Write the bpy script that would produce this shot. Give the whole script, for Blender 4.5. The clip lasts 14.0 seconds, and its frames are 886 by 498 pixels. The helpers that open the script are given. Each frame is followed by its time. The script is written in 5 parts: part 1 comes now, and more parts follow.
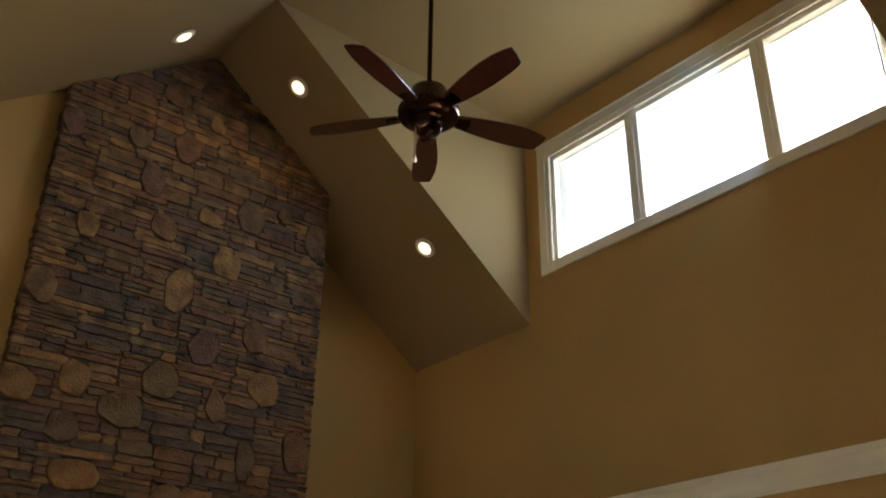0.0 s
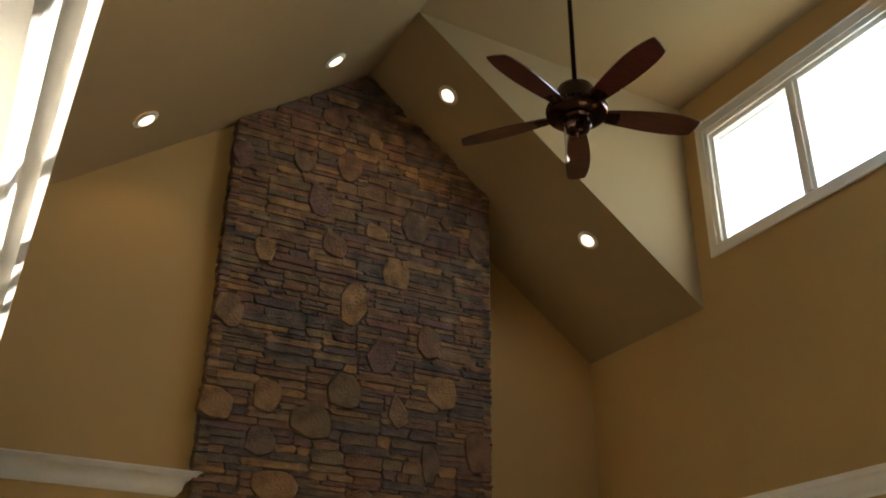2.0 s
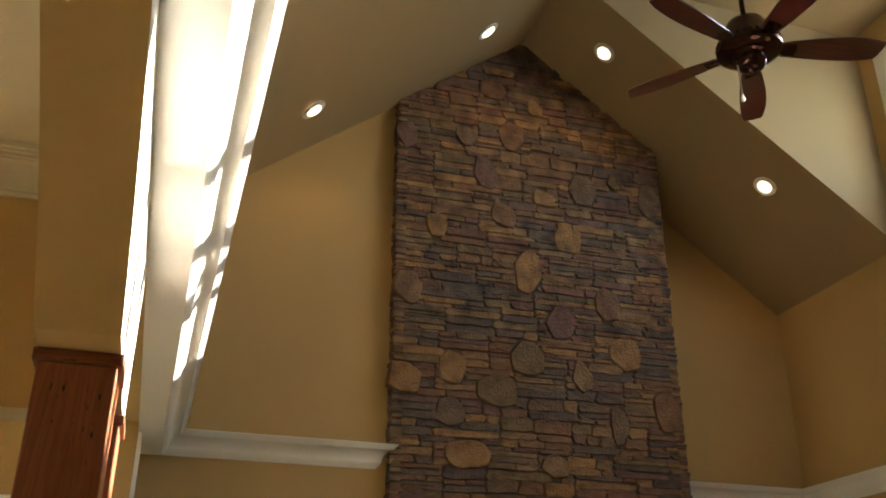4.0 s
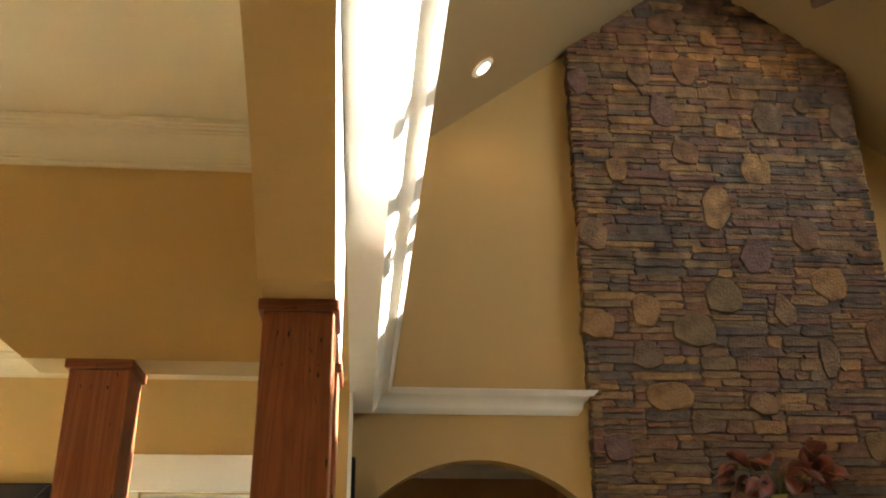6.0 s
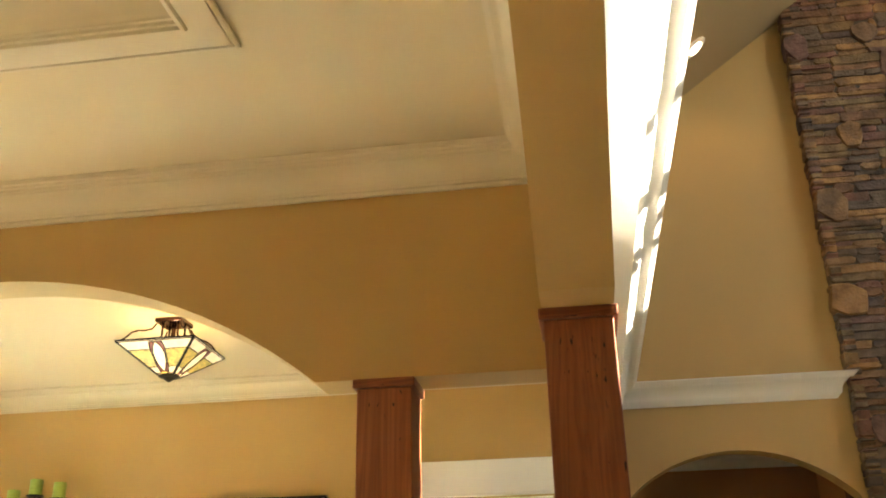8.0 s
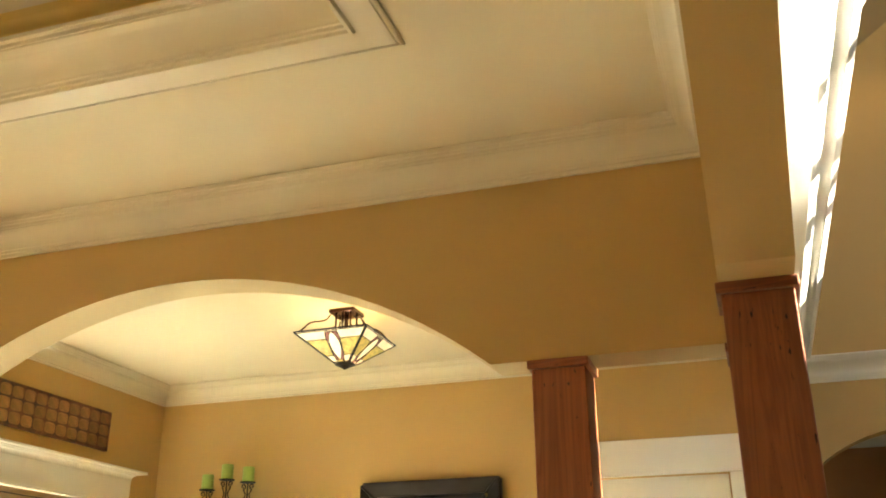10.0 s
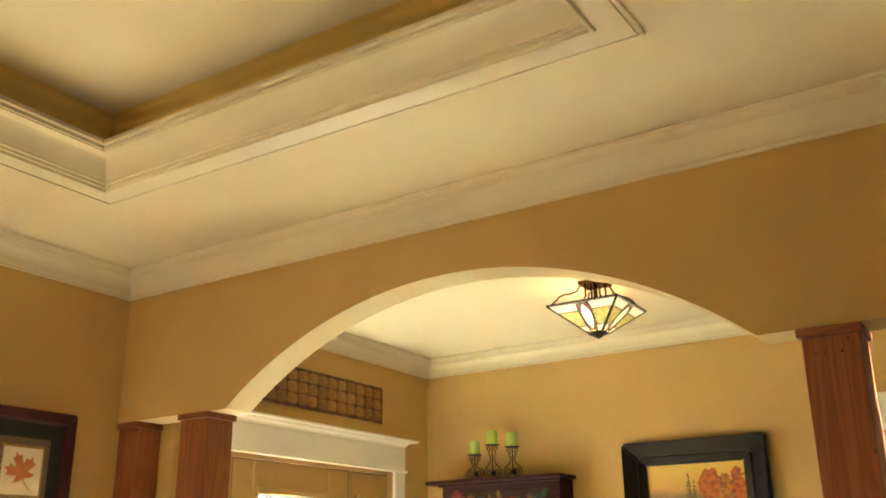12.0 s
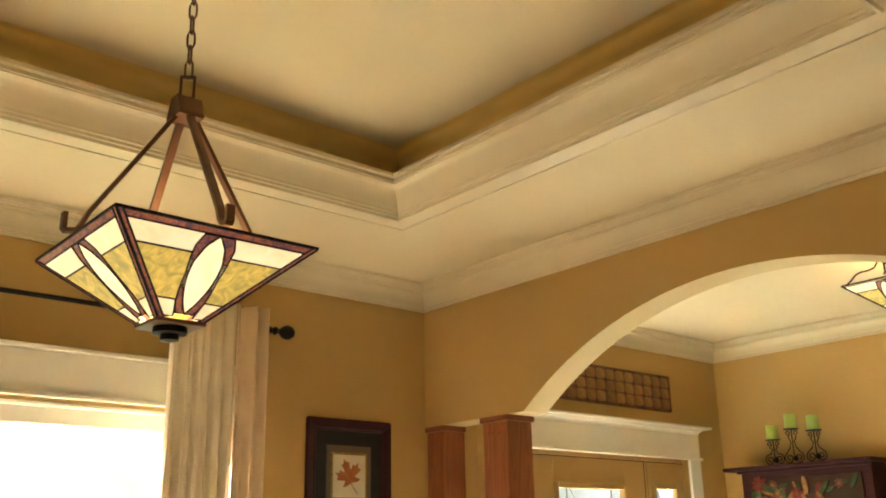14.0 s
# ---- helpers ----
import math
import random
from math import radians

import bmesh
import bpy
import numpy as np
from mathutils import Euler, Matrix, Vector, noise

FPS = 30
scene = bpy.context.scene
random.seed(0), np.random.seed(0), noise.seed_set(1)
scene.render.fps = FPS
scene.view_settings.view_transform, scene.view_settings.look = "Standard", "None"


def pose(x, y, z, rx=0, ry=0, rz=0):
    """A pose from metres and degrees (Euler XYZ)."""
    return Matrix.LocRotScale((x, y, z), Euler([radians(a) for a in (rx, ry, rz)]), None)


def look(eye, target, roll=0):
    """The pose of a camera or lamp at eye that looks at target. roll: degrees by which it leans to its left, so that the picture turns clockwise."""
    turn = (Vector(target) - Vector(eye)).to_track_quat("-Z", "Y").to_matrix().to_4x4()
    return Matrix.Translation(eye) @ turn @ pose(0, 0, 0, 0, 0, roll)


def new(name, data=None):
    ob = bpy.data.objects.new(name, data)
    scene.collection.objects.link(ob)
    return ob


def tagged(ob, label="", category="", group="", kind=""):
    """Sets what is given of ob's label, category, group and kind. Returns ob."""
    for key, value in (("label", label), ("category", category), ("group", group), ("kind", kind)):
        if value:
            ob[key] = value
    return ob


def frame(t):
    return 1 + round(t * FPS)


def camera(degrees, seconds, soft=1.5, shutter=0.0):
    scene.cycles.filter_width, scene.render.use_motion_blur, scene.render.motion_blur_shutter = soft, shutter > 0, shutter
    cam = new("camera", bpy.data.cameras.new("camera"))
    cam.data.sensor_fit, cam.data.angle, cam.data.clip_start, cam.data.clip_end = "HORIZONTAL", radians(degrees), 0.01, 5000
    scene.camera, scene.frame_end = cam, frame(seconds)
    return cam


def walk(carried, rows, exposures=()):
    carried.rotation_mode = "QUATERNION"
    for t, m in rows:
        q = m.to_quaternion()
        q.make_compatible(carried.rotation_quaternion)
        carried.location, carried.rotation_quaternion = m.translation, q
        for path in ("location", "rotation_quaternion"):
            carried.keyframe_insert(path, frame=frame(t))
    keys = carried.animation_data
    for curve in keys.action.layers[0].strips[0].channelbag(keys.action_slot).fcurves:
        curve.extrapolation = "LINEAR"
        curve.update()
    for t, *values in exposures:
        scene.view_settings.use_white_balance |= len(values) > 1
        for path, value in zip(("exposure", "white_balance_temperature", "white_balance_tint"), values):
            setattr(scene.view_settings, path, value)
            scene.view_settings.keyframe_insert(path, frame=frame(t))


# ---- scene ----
cam = camera(50.96, 14.0, 1.9)
# seconds, x, y, z, heading, tilt, roll
ROWS = [
    (0, 0.019, 0.051, 1.607, -39.31, 27.33, 0.80),
    (0.5, 0.017, -0.008, 1.617, -35.77, 27.02, 0.81),
    (1, 0.018, -0.045, 1.635, -32.81, 26.72, 0.80),
    (1.5, 0.015, -0.047, 1.652, -30.25, 26.54, 0.78),
    (2, -0.005, -0.040, 1.650, -27.81, 26.48, 0.66),
    (2.5, -0.028, -0.022, 1.639, -25.13, 26.39, 0.45),
    (3, -0.056, -0.011, 1.618, -22.38, 25.88, 0.33),
    (3.2, -0.065, -0.005, 1.612, -21.36, 25.72, 0.12),
    (5.3, -0.103, 0.066, 1.539, -9.52, 23.55, 0.14),
    (5.5, -0.109, 0.063, 1.530, -8.30, 23.27, -0.24),
    (6, -0.121, 0.033, 1.496, -5.15, 22.86, -0.41),
    (6.5, -0.152, 0.028, 1.479, -1.41, 22.89, -0.44),
    (7, -0.191, 0.017, 1.491, 2.41, 22.81, -0.50),
    (7.5, -0.245, 0.008, 1.507, 5.53, 22.78, -0.93),
    (8, -0.297, -0.018, 1.510, 8.18, 22.81, -1.20),
    (8.2, -0.318, -0.030, 1.511, 9.22, 22.84, -1.27),
    (10.3, -0.353, -0.099, 1.481, 20.29, 21.58, -0.04),
    (10.5, -0.357, -0.112, 1.479, 21.92, 21.23, 0.16),
    (11, -0.356, -0.163, 1.476, 24.58, 20.47, -0.20),
    (11.5, -0.361, -0.233, 1.507, 28.01, 19.74, -0.40),
    (12, -0.376, -0.295, 1.556, 32.56, 19.04, -0.75),
    (12.5, -0.360, -0.337, 1.597, 36.36, 18.54, -0.77),
    (13, -0.340, -0.385, 1.617, 40.72, 18.36, -0.77),
    (13.5, -0.346, -0.426, 1.629, 45.10, 18.17, -1.06),
    (14, -0.367, -0.467, 1.646, 49.12, 17.88, -1.14),
]
EXPOSURE = [(0.0, 2.75, 6550, 13), (1.5, 2.9, 6550, 13), (3.2, 3.2, 6550, 13), (5.3, 3.7, 6550, 13), (7.5, 4.05, 6700, 11), (10.0, 4.06, 6700, 9), (12.8, 4.08, 6700, 9), (14.0, 3.84, 6750, 12)]
walk(cam, [(t, pose(x, y, z, 0, 0, h) @ pose(0, 0, 0, 90 + up, 0, 0) @ pose(0, 0, 0, 0, 0, lean))
           for t, x, y, z, h, up, lean in ROWS], EXPOSURE)

# ---- world, sun and large lights ----
SUN_UP, SUN_SIDE = 29.3, 3.0      # degrees above the horizon; degrees of the sun's azimuth from +x towards +y
world = bpy.data.worlds.new("sky")
world.use_nodes = True
scene.world = world
wn = world.node_tree.nodes
sky = wn.new("ShaderNodeTexSky")
sky.sky_type, sky.sun_disc = "NISHITA", False
sky.sun_elevation, sky.sun_rotation = radians(SUN_UP), radians(90 - SUN_SIDE)
world.node_tree.links.new(sky.outputs[0], wn["Background"].inputs[0])
wn["Background"].inputs[1].default_value = 0.085
sun = new("sun", bpy.data.lights.new("sun", "SUN"))
sun.data.energy, sun.data.angle, sun.data.color = 4.3, radians(0.5), (1.0, 0.97, 0.92)
sun_way = Vector((math.cos(radians(SUN_UP)) * math.cos(radians(SUN_SIDE)),
                  math.cos(radians(SUN_UP)) * math.sin(radians(SUN_SIDE)), math.sin(radians(SUN_UP))))
sun.matrix_basis = look((20, 2, 15), Vector((20, 2, 15)) - sun_way)


def area_lamp(name, eye, target, wide, high, watts, colour):
    lamp = new(name, bpy.data.lights.new(name, "AREA"))
    lamp.data.shape, lamp.data.size, lamp.data.size_y = "RECTANGLE", wide, high
    lamp.data.energy, lamp.data.color = watts, colour
    lamp.matrix_basis = look(eye, target)
    return lamp


def bulb(name, eye, watts, colour, size=0.04):
    lamp = new(name, bpy.data.lights.new(name, "POINT"))
    lamp.data.energy, lamp.data.color, lamp.data.shadow_soft_size = watts, colour, size
    lamp.location = eye
    return lamp


LAMP = 0.045                                 # how bright the lamps are against the daylight
CAN_W, PENDANT_W, ENTRY_W = 10, 6.8, 7.5
WARM = (1.0, 0.80, 0.52)
area_lamp("dormer_window_daylight", (4.98, 2.9, 5.33), (3.3, 4.8, 4.95), 2.2, 0.85, 3.4, (0.45, 0.72, 1.0))
area_lamp("dining_window_daylight", (-5.20, 0.37, 2.85), (-3.7, 0.37, 0.5), 2.4, 0.9, 54.0, (1.0, 0.92, 0.76))
# Added lamp outside the door: its bright floor patch bounces up into the entry.
area_lamp("front_door_bounce_lamp", (-4.52, 3.75, 3.0), (-4.0, 3.75, 0.6), 0.35, 0.2, 350.0, (0.86, 0.97, 0.95))

# ---- materials ----


def mat(name, colour, rough=0.6, metal=0.0, vary=0.12, scale=3.0, grain=120.0, bump=0.1, tint=None, island=0.0, emit=None, glow=0.0, spec=0.5):
    """A painted or plain surface: broad mottling, fine grain and a little relief."""
    m = bpy.data.materials.new(name)
    m.use_nodes = True
    t = m.node_tree
    n, l = t.nodes, t.links
    b = n["Principled BSDF"]
    b.inputs["Roughness"].default_value, b.inputs["Metallic"].default_value = rough, metal
    b.inputs["Specular IOR Level"].default_value = spec
    co = n.new("ShaderNodeTexCoord")
    big = n.new("ShaderNodeTexNoise")
    big.inputs["Scale"].default_value, big.inputs["Detail"].default_value = scale, 4
    small = n.new("ShaderNodeTexNoise")
    small.inputs["Scale"].default_value, small.inputs["Detail"].default_value = grain, 3
    l.new(co.outputs["Object"], big.inputs["Vector"])
    l.new(co.outputs["Object"], small.inputs["Vector"])
    mix = n.new("ShaderNodeMix")
    mix.data_type = "RGBA"
    second = tint or tuple(c * (1 - vary) for c in colour)
    mix.inputs["A"].default_value, mix.inputs["B"].default_value = (*colour, 1), (*second, 1)
    ramp = n.new("ShaderNodeMapRange")
    ramp.inputs["From Min"].default_value, ramp.inputs["From Max"].default_value = 0.3, 0.7
    l.new(big.outputs[0], ramp.inputs["Value"])
    l.new(ramp.outputs[0], mix.inputs["Factor"])
    out = mix.outputs["Result"]
    if island:
        info = n.new("ShaderNodeObjectInfo")
        hsv = n.new("ShaderNodeHueSaturation")
        r = n.new("ShaderNodeMapRange")
        r.inputs["To Min"].default_value, r.inputs["To Max"].default_value = 1 - island, 1 + island
        l.new(info.outputs["Random"], r.inputs["Value"])
        l.new(r.outputs[0], hsv.inputs["Value"])
        l.new(out, hsv.inputs["Color"])
        out = hsv.outputs[0]
    l.new(out, b.inputs["Base Color"])
    if bump:
        bp = n.new("ShaderNodeBump")
        bp.inputs["Strength"].default_value, bp.inputs["Distance"].default_value = bump, 0.004
        l.new(small.outputs[0], bp.inputs["Height"])
        l.new(bp.outputs[0], b.inputs["Normal"])
    if emit:
        b.inputs["Emission Color"].default_value, b.inputs["Emission Strength"].default_value = (*emit, 1), glow
    return m


def wood(name, light, dark, axis=2, rough=0.45, rings=9.0, flecks=True, coat=0.0, spec=0.4):
    """Wood with the grain along one axis, and dark worm holes and scratches."""
    m = bpy.data.materials.new(name)
    m.use_nodes = True
    n, l = m.node_tree.nodes, m.node_tree.links
    b = n["Principled BSDF"]
    b.inputs["Roughness"].default_value = rough
    b.inputs["Coat Weight"].default_value = coat
    b.inputs["Specular IOR Level"].default_value = spec
    co = n.new("ShaderNodeTexCoord")
    mp = n.new("ShaderNodeMapping")
    mp.inputs["Scale"].default_value = tuple(0.06 if i == axis else 1.0 for i in range(3))
    l.new(co.outputs["Object"], mp.inputs["Vector"])
    info = n.new("ShaderNodeObjectInfo")
    mul = n.new("ShaderNodeMath")
    mul.operation, mul.inputs[1].default_value = "MULTIPLY", 7.0
    l.new(info.outputs["Random"], mul.inputs[0])
    add = n.new("ShaderNodeVectorMath")
    l.new(mp.outputs[0], add.inputs[0])
    l.new(mul.outputs[0], add.inputs[1])
    warp = n.new("ShaderNodeTexNoise")
    warp.inputs["Scale"].default_value, warp.inputs["Detail"].default_value = rings, 5
    warp.inputs["Distortion"].default_value = 1.2
    l.new(add.outputs[0], warp.inputs["Vector"])
    sine = n.new("ShaderNodeMath")
    sine.operation = "PINGPONG"
    sine.inputs[1].default_value = 0.05
    l.new(warp.outputs[0], sine.inputs[0])
    r = n.new("ShaderNodeMapRange")
    r.inputs["From Max"].default_value = 0.05
    l.new(sine.outputs[0], r.inputs["Value"])
    fine = n.new("ShaderNodeTexNoise")
    fine.inputs["Scale"].default_value, fine.inputs["Detail"].default_value = 90, 4
    l.new(add.outputs[0], fine.inputs["Vector"])
    m1 = n.new("ShaderNodeMix")
    m1.data_type = "RGBA"
    m1.inputs["A"].default_value, m1.inputs["B"].default_value = (*light, 1), (*dark, 1)
    av = n.new("ShaderNodeMath")
    av.operation = "MULTIPLY_ADD"
    av.inputs[1].default_value, av.inputs[2].default_value = 0.55, 0.0
    l.new(r.outputs[0], av.inputs[0])
    ad = n.new("ShaderNodeMath")
    ad.operation = "MULTIPLY_ADD"
    ad.inputs[1].default_value = 0.6
    l.new(fine.outputs[0], ad.inputs[0])
    l.new(av.outputs[0], ad.inputs[2])
    l.new(ad.outputs[0], m1.inputs["Factor"])
    out = m1.outputs["Result"]
    if flecks:
        mp2 = n.new("ShaderNodeMapping")
        mp2.inputs["Scale"].default_value = tuple(0.30 if i == axis else 1.0 for i in range(3))
        l.new(co.outputs["Object"], mp2.inputs["Vector"])
        vo = n.new("ShaderNodeTexNoise")
        vo.inputs["Scale"].default_value, vo.inputs["Detail"].default_value = 95, 1.5
        l.new(mp2.outputs[0], vo.inputs["Vector"])
        cut = n.new("ShaderNodeMapRange")
        cut.inputs["From Min"].default_value, cut.inputs["From Max"].default_value = 0.69, 0.74
        l.new(vo.outputs[0], cut.inputs["Value"])
        few = n.new("ShaderNodeTexNoise")
        few.inputs["Scale"].default_value, few.inputs["Detail"].default_value = 7, 2
        l.new(co.outputs["Object"], few.inputs["Vector"])
        here = n.new("ShaderNodeMapRange")
        here.inputs["From Min"].default_value, here.inputs["From Max"].default_value = 0.42, 0.55
        l.new(few.outputs[0], here.inputs["Value"])
        both = n.new("ShaderNodeMath")
        both.operation = "MULTIPLY"
        l.new(cut.outputs[0], both.inputs[0])
        l.new(here.outputs[0], both.inputs[1])
        m2 = n.new("ShaderNodeMix")
        m2.data_type = "RGBA"
        m2.inputs["B"].default_value = (0.02, 0.008, 0.004, 1)
        l.new(out, m2.inputs["A"])
        l.new(both.outputs[0], m2.inputs["Factor"])
        out = m2.outputs["Result"]
    l.new(out, b.inputs["Base Color"])
    bp = n.new("ShaderNodeBump")
    bp.inputs["Strength"].default_value, bp.inputs["Distance"].default_value = 0.15, 0.003
    l.new(ad.outputs[0], bp.inputs["Height"])
    l.new(bp.outputs[0], b.inputs["Normal"])
    return m


def stone_material():
    """Cultured stone: each piece takes its own colour of the mix, with stains and a rough skin."""
    m = bpy.data.materials.new("ledge_stone")
    m.use_nodes = True
    n, l = m.node_tree.nodes, m.node_tree.links
    b = n["Principled BSDF"]
    b.inputs["Roughness"].default_value = 0.85
    b.inputs["Specular IOR Level"].default_value = 0.25
    at = n.new("ShaderNodeAttribute")
    at.attribute_name = "tone"
    ramp = n.new("ShaderNodeValToRGB")
    ramp.color_ramp.interpolation = "CONSTANT"
    cols = [(0.000, (0.270, 0.142, 0.052)), (0.100, (0.181, 0.092, 0.044)), (0.270, (0.149, 0.092, 0.050)), (0.420, (0.112, 0.080, 0.052)), (0.540, (0.171, 0.108, 0.048)),
            (0.640, (0.162, 0.077, 0.048)), (0.740, (0.225, 0.127, 0.057)), (0.850, (0.097, 0.065, 0.048)), (0.930, (0.147, 0.079, 0.057))]
    ramp.color_ramp.elements[0].color = (*cols[0][1], 1)
    ramp.color_ramp.elements[1].position, ramp.color_ramp.elements[1].color = cols[1][0], (*cols[1][1], 1)
    for p, c in cols[2:]:
        e = ramp.color_ramp.elements.new(p)
        e.color = (*c, 1)
    l.new(at.outputs["Fac"], ramp.inputs[0])
    co = n.new("ShaderNodeTexCoord")
    big = n.new("ShaderNodeTexNoise")
    big.inputs["Scale"].default_value, big.inputs["Detail"].default_value = 9, 5
    l.new(co.outputs["Object"], big.inputs["Vector"])
    fine = n.new("ShaderNodeTexNoise")
    fine.inputs["Scale"].default_value, fine.inputs["Detail"].default_value = 55, 6
    l.new(co.outputs["Object"], fine.inputs["Vector"])
    r = n.new("ShaderNodeMapRange")
    r.inputs["From Min"].default_value, r.inputs["From Max"].default_value = 0.32, 0.72
    r.inputs["To Min"].default_value, r.inputs["To Max"].default_value = 0.52, 1.55
    l.new(big.outputs[0], r.inputs["Value"])
    mx = n.new("ShaderNodeMix")
    mx.data_type, mx.blend_type = "RGBA", "MULTIPLY"
    mx.inputs["Factor"].default_value = 1.0
    l.new(ramp.outputs[0], mx.inputs["A"])
    l.new(r.outputs[0], mx.inputs["B"])
    m2 = n.new("ShaderNodeMix")
    m2.data_type = "RGBA"
    m2.inputs["B"].default_value = (0.138, 0.090, 0.053, 1)
    r2 = n.new("ShaderNodeMapRange")
    r2.inputs["From Min"].default_value, r2.inputs["From Max"].default_value = 0.52, 0.75
    r2.inputs["To Max"].default_value = 0.75
    big2 = n.new("ShaderNodeTexNoise")
    big2.inputs["Scale"].default_value, big2.inputs["Detail"].default_value = 8, 5
    l.new(co.outputs["Object"], big2.inputs["Vector"])
    l.new(big2.outputs[0], r2.inputs["Value"])
    l.new(r2.outputs[0], m2.inputs["Factor"])
    l.new(mx.outputs["Result"], m2.inputs["A"])
    l.new(m2.outputs["Result"], b.inputs["Base Color"])
    bp = n.new("ShaderNodeBump")
    bp.inputs["Strength"].default_value, bp.inputs["Distance"].default_value = 1.0, 0.010
    l.new(fine.outputs[0], bp.inputs["Height"])
    l.new(bp.outputs[0], b.inputs["Normal"])
    return m


def clear_glass(name="window_glass"):
    m = bpy.data.materials.new(name)
    m.use_nodes = True
    b = m.node_tree.nodes["Principled BSDF"]
    b.inputs["Roughness"].default_value, b.inputs["Transmission Weight"].default_value, b.inputs["IOR"].default_value = 0.0, 1.0, 1.02
    return m


# Sunlit side of the tan wall: glare and bounce put into a paler colour.
SUNLIT_TAN = mat("sunlit_tan_wall", (0.64, 0.61, 0.53), 0.7, scale=1.2, vary=0.05, grain=260, bump=0.06, spec=0.3)
TRIMC = mat("cream_trim_paint", (0.635, 0.55, 0.37), 0.5, scale=2.0, vary=0.04, grain=200, bump=0.006)
PAINT = mat("tan_wall_paint", (0.50, 0.318, 0.110), 0.75, scale=1.2, vary=0.06, grain=260, bump=0.08, spec=0.3)
GOLD = mat("golden_tray_paint", (0.64, 0.44, 0.14), 0.7, scale=1.2, vary=0.06, grain=260, bump=0.06, spec=0.3)
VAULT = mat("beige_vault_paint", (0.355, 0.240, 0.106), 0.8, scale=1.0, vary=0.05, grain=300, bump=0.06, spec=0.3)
CEIL = mat("cream_ceiling_paint", (0.64, 0.55, 0.355), 0.8, scale=1.0, vary=0.05, grain=300, bump=0.06, spec=0.3)
TRIM = mat("white_trim_paint", (0.82, 0.78, 0.67), 0.4, scale=2.0, vary=0.04, grain=200, bump=0.03)
PINE = wood("distressed_pine", (0.35, 0.118, 0.042), (0.20, 0.060, 0.022), 2, 0.45, rings=9)
PINE_CAP = wood("pine_cap_wood", (0.30, 0.095, 0.03), (0.14, 0.038, 0.013), 0, 0.4, rings=16)
STONE = stone_material()
MORTAR = mat("dark_mortar", (0.088, 0.064, 0.040), 0.95, scale=30, vary=0.4, bump=0.5)
GLASS = clear_glass()
FLOOR = wood("oak_floor", (0.52, 0.465, 0.35), (0.41, 0.35, 0.25), 1, 0.35, flecks=False)

# ---- mesh helpers ----


def bm_new():
    return bmesh.new()


def finish(name, bm, material, parent=None, label="", smooth=False):
    me = bpy.data.meshes.new(name)
    bmesh.ops.recalc_face_normals(bm, faces=bm.faces)
    bm.to_mesh(me)
    bm.free()
    for m in (material if isinstance(material, (list, tuple)) else [material]):
        me.materials.append(m)
    if smooth:
        me.polygons.foreach_set("use_smooth", [True] * len(me.polygons))
        me.set_sharp_from_angle(angle=radians(32))
    ob = new(name, me)
    if parent:
        ob.parent = parent
    if label:
        ob["label"] = label
    return ob


def part(name, bm, material, parent, label="", smooth=False):
    return finish(name, bm, material, parent, label, smooth)


def empty(name, at, label, category, group=""):
    ob = new(name)
    ob.location = at
    return tagged(ob, label, category, group)


def setting(ob, label, category):
    return tagged(ob, label, category, kind="structure")


def add_box(bm, lo, hi, bevel=0.0, m=None):
    """A box from corner to corner, its edges bevelled."""
    c = [(a + b) / 2 for a, b in zip(lo, hi)]
    s = [abs(b - a) for a, b in zip(lo, hi)]
    got = bmesh.ops.create_cube(bm, size=1.0, matrix=Matrix.Translation(c) @ Matrix.Diagonal((*s, 1)))
    vs = got["verts"]
    if bevel:
        es = list({e for v in vs for e in v.link_edges})
        r = bmesh.ops.bevel(bm, geom=es, offset=bevel, segments=2, affect="EDGES", profile=0.5)
        vs = list({v for f in r["faces"] for v in f.verts} | {v for v in vs if v.is_valid})
    if m is not None:
        bmesh.ops.transform(bm, matrix=m, verts=vs)
    return vs


def box(lo, hi, bevel=0.0):
    bm = bm_new()
    add_box(bm, lo, hi, bevel)
    return bm


def prism(points, axis, a, b):
    """A flat outline pushed through from a to b along an axis; the outline's two numbers are the other axes in order."""
    bm = bm_new()
    add_prism(bm, points, axis, a, b)
    return bm


def add_prism(bm, points, axis, a, b):
    def at(p, k):
        q = list(p)
        q.insert(axis, k)
        return q
    n = len(points)
    v0 = [bm.verts.new(at(p, a)) for p in points]
    v1 = [bm.verts.new(at(p, b)) for p in points]
    bm.faces.new(v0)
    bm.faces.new(v1)
    for i in range(n):
        bm.faces.new((v0[i], v0[(i + 1) % n], v1[(i + 1) % n], v1[i]))


def sweep(profile, path, closed=False):
    """A moulding: profile points (out, up) carried along a level path of (x, y, z), mitred at its corners; out is to the left of the path."""
    bm = bm_new()
    n = len(path)
    rings = []
    for i in range(n):
        p = Vector(path[i])
        a = Vector(path[i - 1]) if (i or closed) else None
        c = Vector(path[(i + 1) % n]) if (i < n - 1 or closed) else None
        ns = []
        for u, v in ((a, p), (p, c)):
            if u is not None and v is not None:
                d = (v - u).normalized()
                ns.append(Vector((-d.y, d.x, 0)))
        off = ns[0] if len(ns) == 1 else (ns[0] + ns[1]) / (1 + ns[0].dot(ns[1]))
        rings.append([bm.verts.new(p + off * o + Vector((0, 0, z))) for o, z in profile])
    k = len(profile)
    for i in range(n if closed else n - 1):
        r, s = rings[i], rings[(i + 1) % n]
        for j in range(k):
            bm.faces.new((r[j], r[(j + 1) % k], s[(j + 1) % k], s[j]))
    if not closed:
        bm.faces.new(rings[0])
        bm.faces.new(list(reversed(rings[-1])))
    return bm


